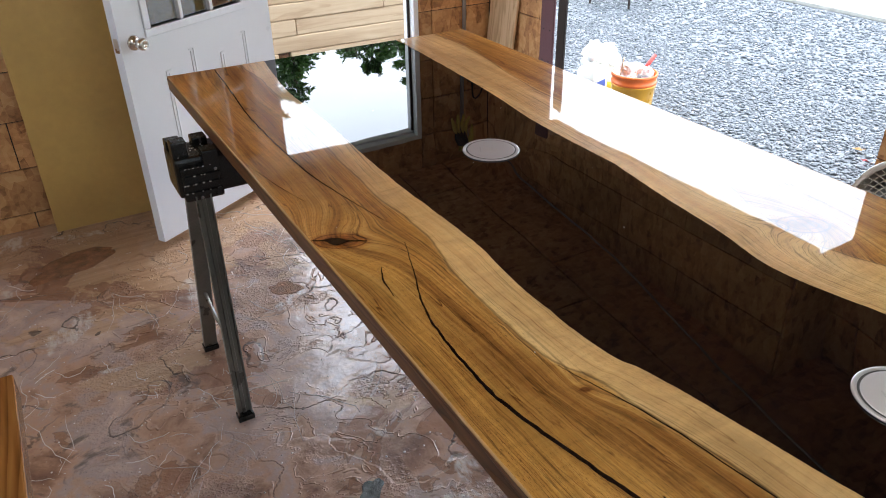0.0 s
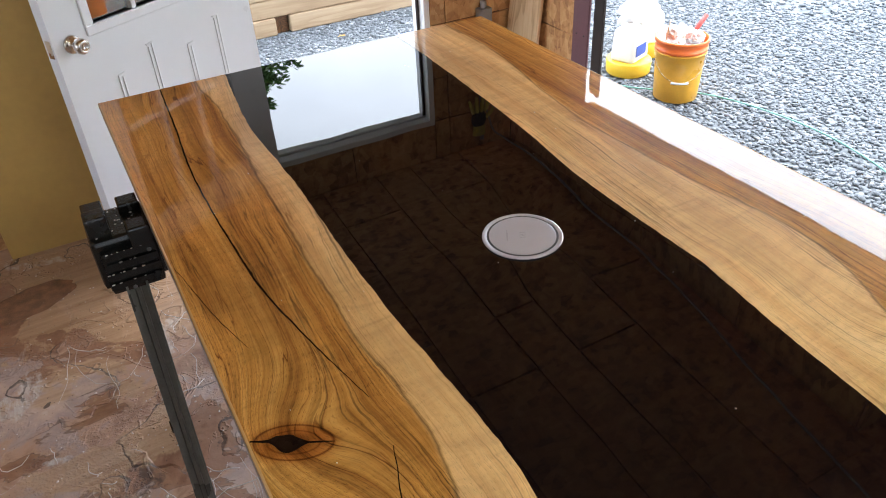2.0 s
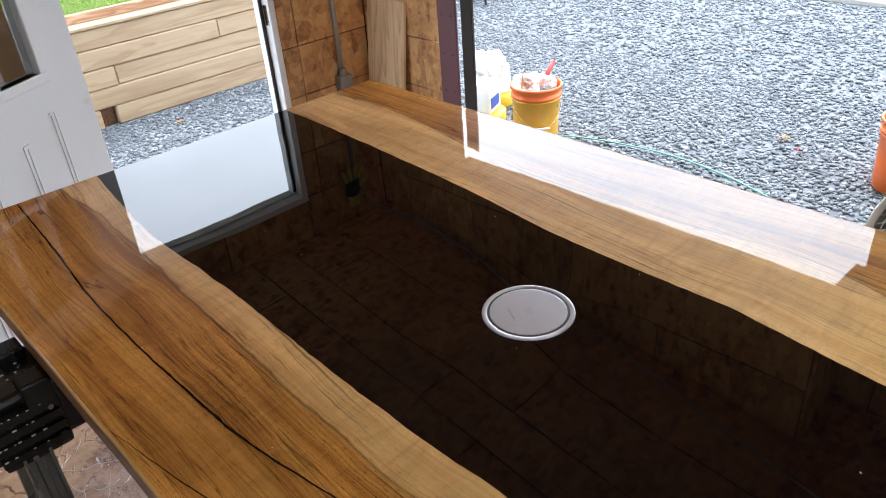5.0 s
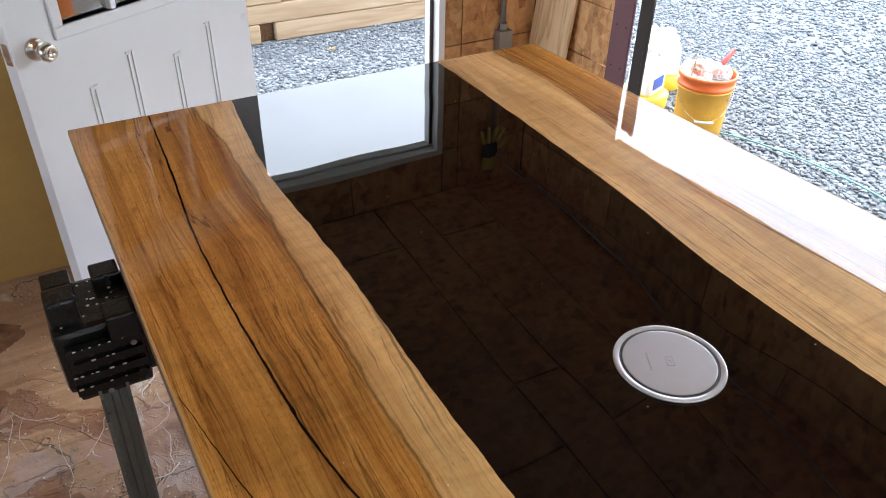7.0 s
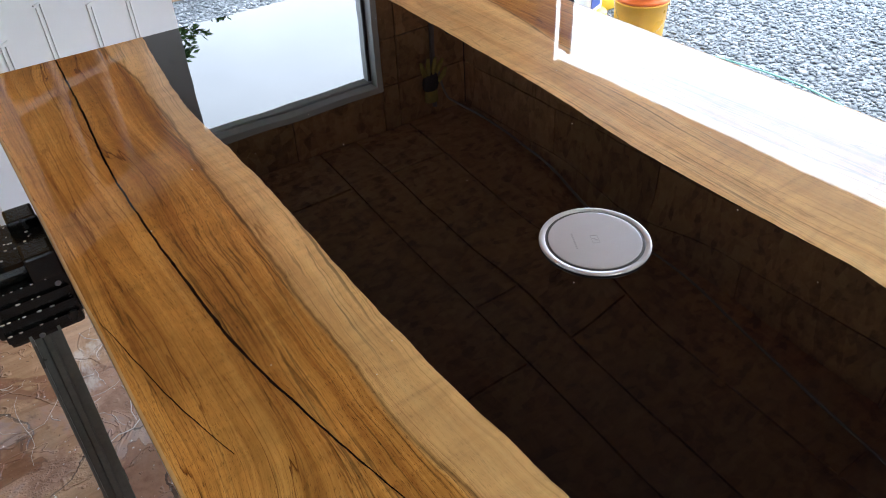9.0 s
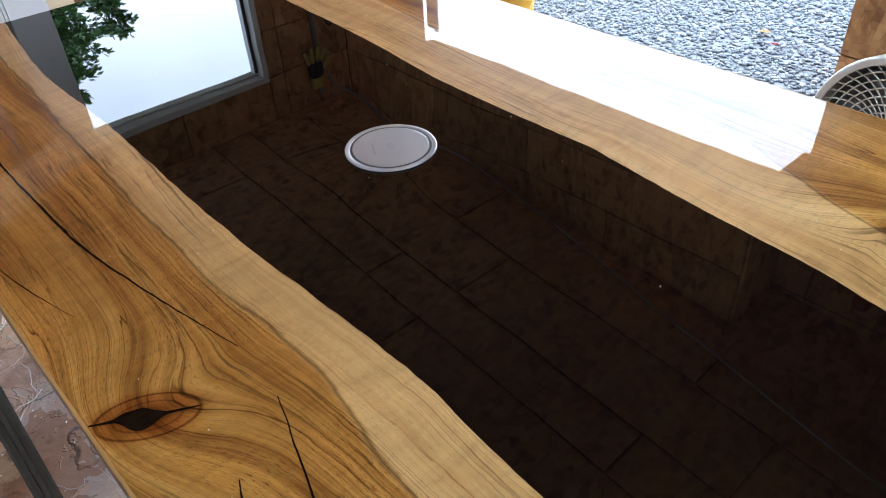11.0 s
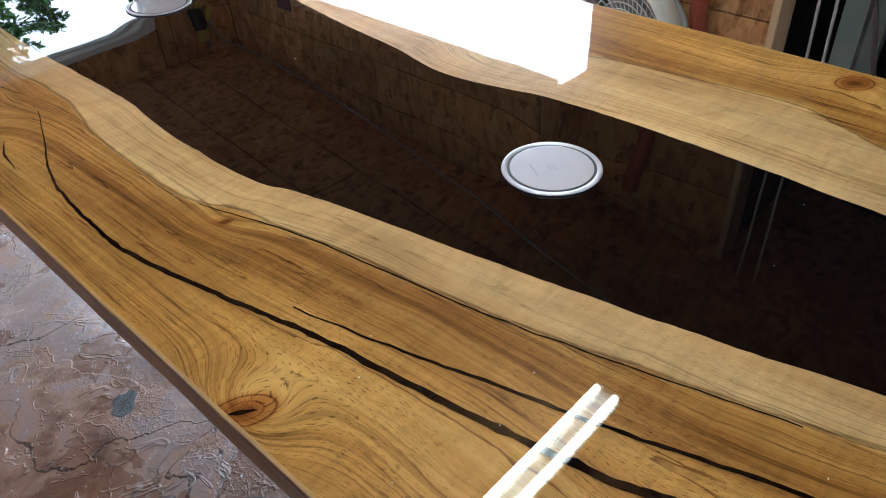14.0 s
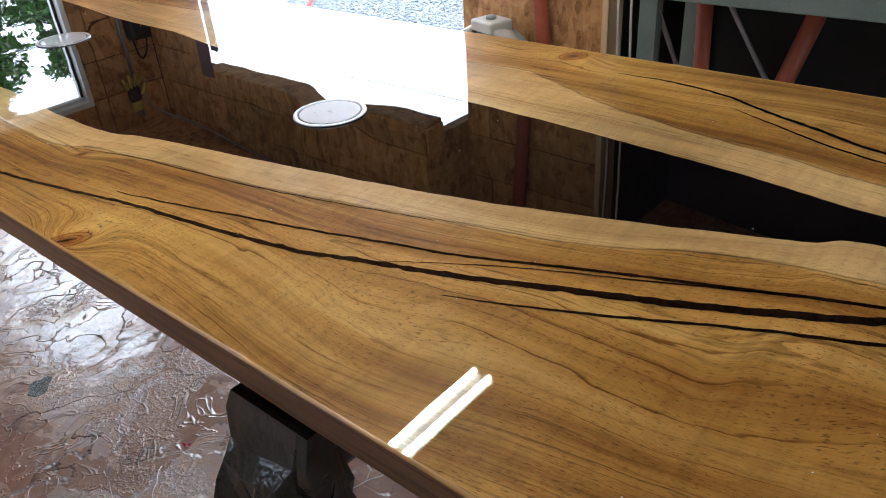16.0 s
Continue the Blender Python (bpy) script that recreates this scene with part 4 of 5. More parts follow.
# ---- door ----
def door_leaf():
    ang = math.degrees(math.atan2(-0.50, -0.815))
    e = thing("door_1", "white panelled door with a six-pane window, standing open", "door", kind="structure", at=(0.714, 1.155, 0.025), rz=ang)
    W, H, T = 0.935, 1.92, 0.044
    # leaf runs along +x from the hinge, its room face on the +y side
    wx0, wx1, wz0, wz1 = 0.205, 0.765, 0.985, 1.76
    bm = bmesh.new()
    for a0, b0, a1, b1 in holes((0, 0.012, W, H), (wx0, wz0, wx1, wz1)):
        add_box(bm, (a0, 0, b0), (a1, T, b1))
    part("leaf", bm, WHITE, e, "white painted door leaf")
    for x0, x1 in ((0.195, 0.385), (0.545, 0.73)):
        for y0, y1 in ((T, T + 0.005), (-0.005, 0.0)):
            for xa, top in ((x0, 0.850), (x0 + 0.017, 0.838), (x1 - 0.007, 0.785), (x1 - 0.024, 0.773)):
                part("moulding", box((xa, y0, 0.22), (xa + 0.007, y1, top), 0.0022, 2), WHITE, e)
            rail = tube([(x0 + 0.006, (y0 + y1) / 2, 0.848), (x0 + 0.03, (y0 + y1) / 2, 0.846)], 0.0030, 8)
            part("moulding", rail, WHITE, e)
            rail = tube([(x1 - 0.002, (y0 + y1) / 2, 0.783), (x1 - 0.03, (y0 + y1) / 2, 0.786)], 0.0030, 8)
            part("moulding", rail, WHITE, e)
    bm = bmesh.new()
    for lo, hi in (((wx0 - 0.035, wz0 - 0.035), (wx1 + 0.035, wz0)), ((wx0 - 0.035, wz1), (wx1 + 0.035, wz1 + 0.035)), ((wx0 - 0.035, wz0), (wx0, wz1)), ((wx1, wz0), (wx1 + 0.035, wz1))):
        add_box(bm, (lo[0], -0.008, lo[1]), (hi[0], T + 0.010, hi[1]))
    bmesh.ops.bevel(bm, geom=bm.edges[:], offset=0.003, segments=1, affect="EDGES")
    win = part("window_frame", bm, WHITE, e, "white raised window frame")
    for k in (1, 2):
        x = wx0 + (wx1 - wx0) * k / 3
        part("muntin", box((x - 0.010, 0.006, wz0), (x + 0.010, T + 0.002, wz1), 0.002, 1), WHITE, win)
    z = wz0 + (wz1 - wz0) / 2
    part("muntin", box((wx0, 0.007, z - 0.010), (wx1, T + 0.001, z + 0.010), 0.002, 1), WHITE, win)
    pane = part("pane", box((wx0, 0.019, wz0), (wx1, 0.025, wz1)), CLEAR, win, "clear glass pane")
    pane.visible_shadow = False
    for s, y0 in ((1, T), (-1, 0.0)):
        m = pose(W - 0.07, y0, 0.945, -90 * s, 0, 0)
        k = part("knob", lathe([(0.0, 0.0), (0.032, 0.0), (0.032, 0.006), (0.026, 0.010), (0.012, 0.013), (0.011, 0.030), (0.020, 0.036), (0.027, 0.046), (0.0265, 0.058), (0.021, 0.066), (0.012, 0.067), (0.011, 0.064), (0.0, 0.064)], 40, m), STEEL, e, "satin nickel door knob", True)
    part("latch_plate", box((W - 0.0005, 0.010, 0.915), (W + 0.0015, 0.034, 0.975)), STEEL, e, "steel latch plate")
    for z in (0.25, 1.0, 1.72):
        part("hinge", lathe([(0.0, -0.045), (0.007, -0.045), (0.007, 0.045), (0.0, 0.045)], 12, pose(-0.006, T * 0.5, z)), STEEL, e)
    return e


door = door_leaf()


def door_frame():
    e = thing("trim_doorway", "white jamb and casing round the open doorway", "door frame", kind="structure")
    x0, x1, z1 = DOOR[0], DOOR[2], DOOR[3]
    for nm, lo, hi in (("jamb", (x0, WALL_Y - 0.004, 0.0), (x0 + 0.032, WALL_Y + 0.125, z1)), ("jamb", (x1 - 0.032, WALL_Y - 0.004, 0.0), (x1, WALL_Y + 0.125, z1)),
                       ("head", (x0 + 0.032, WALL_Y - 0.004, z1 - 0.032), (x1 - 0.032, WALL_Y + 0.125, z1)),
                       ("stop", (x1 - 0.045, WALL_Y + 0.05, 0.0), (x1 - 0.032, WALL_Y + 0.09, z1 - 0.032)), ("stop", (x0 + 0.032, WALL_Y + 0.05, 0.0), (x0 + 0.045, WALL_Y + 0.09, z1 - 0.032)),
                       ("stop", (x0 + 0.045, WALL_Y + 0.05, z1 - 0.045), (x1 - 0.045, WALL_Y + 0.09, z1 - 0.032)),
                       ("sill", (x0 + 0.032, WALL_Y + 0.0, -0.15), (x1 - 0.032, WALL_Y + 0.15, 0.02))):
        part(nm, box(lo, hi, 0.002, 1), TRIM if nm != "sill" else GALV, e)
    part("weather_strip", box((x1 - 0.050, WALL_Y + 0.044, 0.02), (x1 - 0.034, WALL_Y + 0.050, z1 - 0.05)), BROWN, e, "dark rubber weather strip")
    part("strike_plate", box((x1 - 0.0335, WALL_Y + 0.012, 0.91), (x1 - 0.0315, WALL_Y + 0.04, 1.0)), STEEL, e, "steel strike plate")
    return e


door_frame()
tagged(link("mustard_sheet", box((-0.495, 1.085, 0.0), (0.55, 1.103, 1.95), 0.003, 1), MUSTARD), "mustard-brown sheet board standing against the wall", "board")


# ---- garage doorway ----
def gate_frame():
    e = thing("trim_gateway", "mauve post and dark brown track beside the wide doorway", "door frame", kind="structure")
    y1, z1 = GATE[2], GATE[3]
    part("post", box((WALL_X - 0.03, 0.516, 0.0), (WALL_X - 0.016, 0.632, z1 + 0.02), 0.004, 1), MAUVE, e, "mauve painted post")
    for k in range(9):
        for dy in (0.545, 0.60):
            part("screw", lathe([(0.0, 0.0), (0.0045, 0.0), (0.0035, 0.0015), (0.0, 0.002)], 10, pose(WALL_X - 0.0302, dy, 0.25 + 0.17 * k, 0, -90, 0)), BROWN, e)
    part("track", box((WALL_X - 0.028, 0.418, 0.16), (WALL_X - 0.014, 0.488, 1.665), 0.004, 1), BROWN, e, "dark brown steel track")
    part("track_lip", box((WALL_X - 0.04, 0.408, 0.16), (WALL_X - 0.028, 0.424, 1.665), 0.002, 1), BROWN, e)
    part("head", box((WALL_X - 0.02, JAMB_Y + 0.002, z1 - 0.018), (WALL_X + 0.13, y1 - 0.002, z1 + 0.05), 0.004, 1), OSB, e)
    part("end_board", box((WALL_X, JAMB_Y - 0.014, z1), (WALL_X + 0.122, JAMB_Y - 0.001, CEIL + 0.5), 0.002, 1), OSB, e)
    part("handle", box((WALL_X - 0.01, -0.49, z1 - 0.075), (WALL_X + 0.005, -0.478, z1 - 0.02), 0.002, 1), BROWN, e, "small dark latch")
    return e


gate_frame()

# leaning offcut board
board = tagged(link("offcut_board", box((-0.009, -0.135, 0.0), (0.009, 0.135, 0.955), 0.003, 1), PINE_Z, at=pose(2.055, 1.045, 0.0, 2.5, 4.6, 0)), "pale offcut board leaning in the corner", "board")


def conduit():
    e = thing("wall_conduit", "grey metal conduit with a socket box on the wall", "conduit")
    part("pipe", tube([(1.945, WALL_Y - 0.014, 0.60), (1.943, WALL_Y - 0.014, 1.1), (1.930, WALL_Y - 0.014, 1.6), (1.930, WALL_Y - 0.014, 2.15)], 0.0125, 12), GALV, e, "", True)
    part("box", box((1.908, WALL_Y - 0.052, 0.49), (1.980, WALL_Y + 0.0, 0.60), 0.006), GALV, e, "grey metal socket box")
    part("clip", box((1.91, WALL_Y - 0.02, 1.02), (1.965, WALL_Y + 0.0, 1.04), 0.002, 1), GALV, e)
    part("connector", lathe([(0.0, 0.0), (0.017, 0.0), (0.017, 0.03), (0.0, 0.03)], 16, pose(1.945, WALL_Y - 0.02, 0.60)), GALV, e)
    return e


conduit()
tagged(link("ceiling_cable", tube(spline([(1.96, WALL_Y - 0.01, 1.95), (2.0, WALL_Y - 0.02, 2.10), (2.06, WALL_Y - 0.06, 2.165), (2.105, 0.85, 2.205), (2.105, 0.5, 2.243), (2.09, 0.1, 2.28), (2.05, -0.4, 2.333), (1.96, -1.0, 2.398), (1.85, -1.9, 2.487)], 10), 0.006, 8), CABLE, smooth=True), "grey cable fixed along the ceiling edge", "cable")


def glove(at):
    e = thing("work_glove", "yellow and black work glove hung on the wall", "glove", at=at)
    bm = bmesh.new()
    bmesh.ops.create_uvsphere(bm, u_segments=16, v_segments=10, radius=1.0)
    bmesh.ops.transform(bm, matrix=Matrix.Diagonal((0.048, 0.022, 0.06, 1)), verts=bm.verts)
    part("palm", bm, GLOVE_B, e, "black rubber palm", True)
    for k, (dx, ln) in enumerate(((-0.036, 0.075), (-0.013, 0.088), (0.011, 0.085), (0.034, 0.068))):
        part("finger", tube([(dx, -0.004, -0.045), (dx * 1.5, -0.014, -0.045 - ln * 0.55), (dx * 1.9, -0.022, -0.045 - ln)], [0.012, 0.0115, 0.007], 10), GLOVE_Y, e, "", True)
    part("thumb", tube([(0.042, -0.004, 0.0), (0.070, -0.014, -0.03), (0.082, -0.02, -0.06)], [0.013, 0.012, 0.007], 10), GLOVE_Y, e, "", True)
    part("cuff", lathe([(0.036, 0.04), (0.040, 0.10), (0.037, 0.10), (0.033, 0.04)], 18, Matrix.Diagonal((1, 0.55, 1, 1))), GLOVE_Y, e, "yellow knitted cuff", True)
    return e


glove((1.885, WALL_Y - 0.055, 1.99))
bag = thing("tool_bag", "black tool bag hanging on the wall", "bag", at=(2.03, WALL_Y - 0.05, 1.42))
part("body", box((-0.07, -0.045, 0.0), (0.07, 0.048, 0.24), 0.02), TARP, bag)
part("strap", tube(spline([(-0.05, 0.0, 0.23), (-0.03, 0.02, 0.33), (0.0, 0.035, 0.37), (0.03, 0.02, 0.33), (0.05, 0.0, 0.23)], 5), 0.006, 6), TARP, bag)


# ---- ceiling lamp ----
def tube_lamp():
    zc = CEIL + RISE * (WALL_Y + 2.04)
    e = thing("tube_lamp", "grey ceiling batten with two lit tubes", "lamp", at=(0.81, -2.04, zc))
    part("batten", box((-0.63, -0.060, -0.078), (0.63, 0.060, -0.004), 0.006), FANDARK, e, "grey metal batten")
    for y in (-0.037, 0.037):
        part("tube", lathe([(0.0, -0.60), (0.0095, -0.60), (0.0115, -0.597), (0.0115, 0.597), (0.0095, 0.60), (0.0, 0.60)], 20, pose(0, y, -0.092, 0, 90, 0)), TUBE, e, "lit white tube", True)
        for x in (-0.612, 0.612):
            part("socket", box((x - 0.012, y - 0.014, -0.107), (x + 0.012, y + 0.014, -0.038), 0.003, 1), FANDARK, e)
    return e


tube_lamp()


# ---- workshop things ----
def fan():
    c = Vector((2.27, -1.44, 0.405))
    n = Vector((-0.95, 0.25, 0.14)).normalized()
    m = Matrix.Translation(c) @ n.to_track_quat("Z", "Y").to_matrix().to_4x4()
    e = thing("floor_fan", "ivory pedestal fan with a curved-vane grille", "fan")
    R = 0.27
    part("housing", lathe([(R - 0.030, 0.028), (R - 0.012, 0.034), (R - 0.002, 0.020), (R, -0.03), (R - 0.012, -0.075), (R - 0.03, -0.078), (R - 0.018, -0.03), (R - 0.024, 0.018)], 64, m), GREYFAN, e, "ivory plastic ring", True)
    part("back_shell", lathe([(R - 0.02, -0.078), (R - 0.008, -0.085), (R - 0.02, -0.115), (R - 0.08, -0.145), (0.0, -0.15)], 64, m), FANDARK, e, "grey rear shell", True)
    g = bmesh.new()
    for k in range(9):
        r = 0.05 + (R - 0.075) * k / 8
        pts = [m @ Vector((r * math.cos(a), r * math.sin(a), 0.022 - 0.012 * (r / R) ** 2)) for a in np.linspace(0, 2 * math.pi, 40, endpoint=False)]
        tube(pts, 0.0024, 5, True, g)
    for k in range(44):
        a0 = 2 * math.pi * k / 44
        pts = []
        for i in range(7):
            r = 0.04 + (R - 0.068) * i / 6
            a = a0 + 0.75 * i / 6
            pts.append(m @ Vector((r * math.cos(a), r * math.sin(a), 0.020 - 0.012 * (r / R) ** 2)))
        tube(pts, 0.0024, 5, False, g)
    part("grille", g, GREYFAN, e, "ivory grille of curved vanes")
    part("hub", lathe([(0.0, 0.030), (0.035, 0.028), (0.045, 0.02), (0.045, -0.05), (0.0, -0.05)], 32, m), GREYFAN, e, "", True)
    for k in range(5):
        bm = bmesh.new()
        rows = []
        for i in range(6):
            r = 0.045 + (R - 0.085) * i / 5
            w = 0.35 + 0.25 * math.sin(i / 5 * math.pi)
            a = 2 * math.pi * k / 5 + 0.12 * i
            rows.append([bm.verts.new(m @ Vector((r * math.cos(a + s * w), r * math.sin(a + s * w), -0.035 + s * 0.028))) for s in (-1, -0.33, 0.33, 1)])
        for p, q in zip(rows, rows[1:]):
            for i in range(3):
                bm.faces.new((p[i], p[i + 1], q[i + 1], q[i]))
        bmesh.ops.solidify(bm, geom=bm.faces[:], thickness=0.003)
        part("blade", bm, FANDARK, e, "grey plastic blade", True)
    top = m @ Vector((0, 0, -0.05))
    cap = Matrix.Translation((top.x, top.y, c.z + R - 0.006)) @ Matrix.Rotation(math.atan2(n.y, n.x), 4, "Z")
    part("control_box", box((-0.065, -0.075, -0.03), (0.062, 0.075, 0.022), 0.015, 3, cap), GREYFAN, e, "ivory control housing")
    part("dial", lathe([(0.0, 0.036), (0.02, 0.036), (0.024, 0.032), (0.024, 0.018), (0.0, 0.018)], 24, cap), FANDARK, e, "grey speed dial", True)
    back = m @ Vector((0, 0, -0.12))
    part("pole", tube([(back.x, back.y, 0.02), (back.x, back.y, 0.40)], 0.018, 16), FANDARK, e, "grey pole", True)
    part("base", lathe([(0.0, 0.0), (0.20, 0.0), (0.205, 0.012), (0.17, 0.03), (0.03, 0.045), (0.0, 0.045)], 40, pose(back.x, back.y, 0)), FANDARK, e, "", True)
    return e


fan()


def ribbed_pipe(name, a, b, r, material, label, ribs=True):
    a, b = Vector(a), Vector(b)
    n = int((b - a).length / 0.012) if ribs else 2
    pts = [a.lerp(b, i / n) for i in range(n + 1)]
    rs = [r * (1.0 if i % 2 else 0.88) for i in range(n + 1)] if ribs else r
    return tagged(link(name, tube(pts, rs, 14), material, smooth=True), label, "pipe")


ribbed_pipe("ribbed_hose", (2.38, -1.74, 0.0), (2.40, -1.52, 2.3), 0.034, RUST, "rust-red ribbed hose standing against the wall")


def rack():
    e = thing("storage_rack", "grey-green steel storage rack in the dark bay", "rack")
    for x in (2.17, 2.72):
        for y in (-2.265 if x < 2.5 else -2.20, -4.4):
            bm = bmesh.new()
            add_box(bm, (x - 0.004, y - 0.033, 0.0), (x + 0.004, y + 0.033, 1.0))
            add_box(bm, (x + 0.004, y - 0.033, 0.0), (x + 0.045, y - 0.025, 1.0))
            add_box(bm, (x + 0.004, y + 0.025, 0.0), (x + 0.045, y + 0.033, 1.0))
            part("post", bm, RACK, e, "grey-green channel post")
    for z in (0.895,):
        for x in (2.155, 2.735):
            bm = box((x - 0.012, -4.4, z), (x + 0.026, -2.245, z + 0.105), 0.006, 2)
            part("beam", bm, RACK, e, "grey-green steel beam")
        part("shelf", box((2.19, -4.38, z + 0.075), (2.72, -2.26, z + 0.098), 0.003, 1), PINE_X, e, "bare wood shelf")
    part("brace", tube([(2.70, -2.23, 0.96), (2.70, -2.78, 0.12)], 0.011, 8), GALV, e, "thin grey cross brace")
    part("brace", tube([(2.19, -2.29, 0.85), (2.71, -2.29, 0.2)], 0.009, 8), GALV, e, "thin grey cross brace")
    return e


rack()
tagged(link("stored_plank", box((2.16, -3.75, 1.0), (2.42, -2.45, 1.03), 0.004, 1), PINE_Z), "brown plank lying on the storage rack", "plank")
tagged(link("paint_can", lathe([(0.0, 0.0), (0.075, 0.0), (0.077, 0.004), (0.075, 0.008), (0.075, 0.17), (0.078, 0.176), (0.074, 0.18), (0.0, 0.178)], 32, pose(2.55, -2.52, 0.995)), TARP, smooth=True), "black tin can on the storage rack", "can")
for i, (a, b, r) in enumerate((((2.45, -2.395, 0.0), (2.44, -2.36, 0.875), 0.030), ((2.50, -2.52, 0.0), (2.56, -2.75, 0.875), 0.034), ((2.64, -3.4, 0.0), (2.60, -3.2, 0.875), 0.034))):
    tagged(ribbed_pipe("red_pipe", a, b, r, RUST, "rust-red pipe standing under the storage rack", False), group="red pipes in the bay")
for y, sway in ((-2.165, 0.03), (-2.215, 0.012)):
    tagged(link("hanging_cord", tube(spline([(2.15, y + sway, 2.3), (2.14, y + 0.01, 1.4), (2.13, y - 0.005, 0.8), (2.16, y - 0.02, 0.25), (2.15, y - 0.03, 0.01)], 8), 0.005, 8), CABLE, smooth=True), "thin pale cord hanging at the wall's end", "cord", "hanging cords")
tagged(link("wall_end_board", box((JAMB_X - 0.012, BAY_N - 0.03, 0.0), (JAMB_X + 0.12, BAY_N - 0.001, 2.6), 0.003, 1), PINE_Z), "pale upright board at the wall's end", "board")
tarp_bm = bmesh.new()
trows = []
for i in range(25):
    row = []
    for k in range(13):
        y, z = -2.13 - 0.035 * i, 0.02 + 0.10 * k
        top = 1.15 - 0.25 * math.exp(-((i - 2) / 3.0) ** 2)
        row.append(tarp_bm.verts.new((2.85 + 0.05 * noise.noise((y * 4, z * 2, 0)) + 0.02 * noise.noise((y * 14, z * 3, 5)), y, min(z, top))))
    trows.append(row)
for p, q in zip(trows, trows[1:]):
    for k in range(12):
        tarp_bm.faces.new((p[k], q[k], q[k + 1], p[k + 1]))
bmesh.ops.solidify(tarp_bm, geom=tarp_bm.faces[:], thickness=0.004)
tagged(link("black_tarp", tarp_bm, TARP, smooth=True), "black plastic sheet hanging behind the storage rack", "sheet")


def spare_slab():
    e = thing("spare_slab", "second varnished brown slab lying on trestles", "slab")
    part("top", box((-1.30, -3.25, 0.90), (-0.592, -1.46, 0.95), 0.004, 2), SIDE_SPARE, e, "varnished brown slab")
    for y in (-3.0, -1.75):
        for x in (-1.2, -0.75):
            part("leg", box((x - 0.04, y - 0.04, 0.0), (x + 0.04, y + 0.04, 0.90), 0.004, 1), PINE_Z, e)
    return e


SIDE_SPARE = wood_material("varnished_brown_wood", (0.12, 0.045, 0.014), (0.32, 0.13, 0.035), (0.45, 0.21, 0.06), 1, 0.12, 22)
spare_slab()


# ---- floor litter ----
def strands():
    rng = random.Random(12)
    bm = bmesh.new()
    for k in range(650):
        x, y = rng.uniform(-1.3, 0.75), rng.uniform(-2.9, 0.9)
        if noise.noise((x * 1.3, y * 1.3, 4)) < -0.12:
            continue
        a = rng.gauss(-1.36, 0.4)
        pts = []
        ln = rng.choice((0.05, 0.09, 0.16, 0.30))
        for i in range(9):
            pts.append((x, y, 0.0009))
            a += rng.gauss(0, 0.33)
            x += math.cos(a) * ln / 8
            y += math.sin(a) * ln / 8
        r = rng.uniform(0.0006, 0.0024)
        tube(pts, [r * (0.4 + 0.6 * math.sin(math.pi * (i + 0.6) / 9.2)) for i in range(9)], 5, False, bm, 0.4)
    return tagged(link("resin_strands", bm, STRAND, smooth=True), "dried resin drips stuck to the floor, whitened to stand for glints", "resin drips", kind="stuff")


strands()


def puddle(name, at, rx, ry, rz, material, label, seed):
    """A thin domed spill with an uneven rim."""
    bm = bmesh.new()
    rings = []
    n = 40
    for k, z in ((1.0, 0.0002), (0.975, 0.0016), (0.90, 0.0022), (0.5, 0.0024)):
        ring = []
        for i in range(n):
            a = 2 * math.pi * i / n
            w = k * (1 + 0.38 * noise.noise((math.cos(a) * 1.3, math.sin(a) * 1.3, seed)) + 0.14 * noise.noise((math.cos(a) * 4, math.sin(a) * 4, seed + 3)))
            ring.append(bm.verts.new((rx * w * math.cos(a), ry * w * math.sin(a), z)))
        rings.append(ring)
    for p, q in zip(rings, rings[1:]):
        for i in range(n):
            bm.faces.new((p[i], p[(i + 1) % n], q[(i + 1) % n], q[i]))
    bm.faces.new(rings[-1])
    return tagged(link(name, bm, material, smooth=True, at=pose(*at, 0.0, 0, 0, rz)), label, "spill", "spills on the floor")


puddle("resin_spill", (-0.46, 0.72), 0.20, 0.10, 20, SPILL_R, "dried rust-brown resin spill on the floor", 1.0)
puddle("resin_spill", (0.31, 0.0), 0.075, 0.05, -40, SPILL_R, "small rust-brown resin spill on the floor", 2.0)
puddle("resin_spill", (0.152, -1.222), 0.046, 0.034, 40, SPILL_T, "glossy teal resin spill on the floor", 4.0)


def crumbs():
    rng = random.Random(5)
    vs, fs = [], []
    for k in range(1500):
        x, y = rng.uniform(-1.4, 0.7), rng.uniform(-2.9, 1.1)
        r = rng.uniform(0.0012, 0.005)
        b = len(vs)
        t = rng.uniform(0, 6.3)
        for i in range(4):
            rr = r * rng.uniform(0.6, 1.2)
            vs.append((x + rr * math.cos(t + i * 1.57), y + rr * math.sin(t + i * 1.57), 0.0003))
        vs.append((x, y, r * rng.uniform(0.4, 0.9)))
        fs += [(b + i, b + (i + 1) % 4, b + 4) for i in range(4)]
    return soup("resin_crumbs", vs, fs, STRAND, "scattered resin crumbs and dust on the floor, whitened to stand for glints", "crumbs")


crumbs()


def dust():
    rng = random.Random(21)
    vs, fs = [], []
    for k in range(70):
        x, y = rng.uniform(0.05, 1.17), rng.uniform(-3.6, -0.1)
        r = rng.uniform(0.0005, 0.0014)
        b, t = len(vs), rng.uniform(0, 6.3)
        vs += [(x + r * rng.uniform(0.6, 1.6) * math.cos(t + i * 1.57), y + r * rng.uniform(0.6, 1.6) * math.sin(t + i * 1.57), TOP + 0.0004) for i in range(4)]
        vs.append((x, y, TOP + 0.0004 + r * 0.7))
        fs += [(b + i, b + (i + 1) % 4, b + 4) for i in range(4)]
    return soup("table_dust", vs, fs, JUG, "white dust specks lying on the glossy table", "dust")


dust()


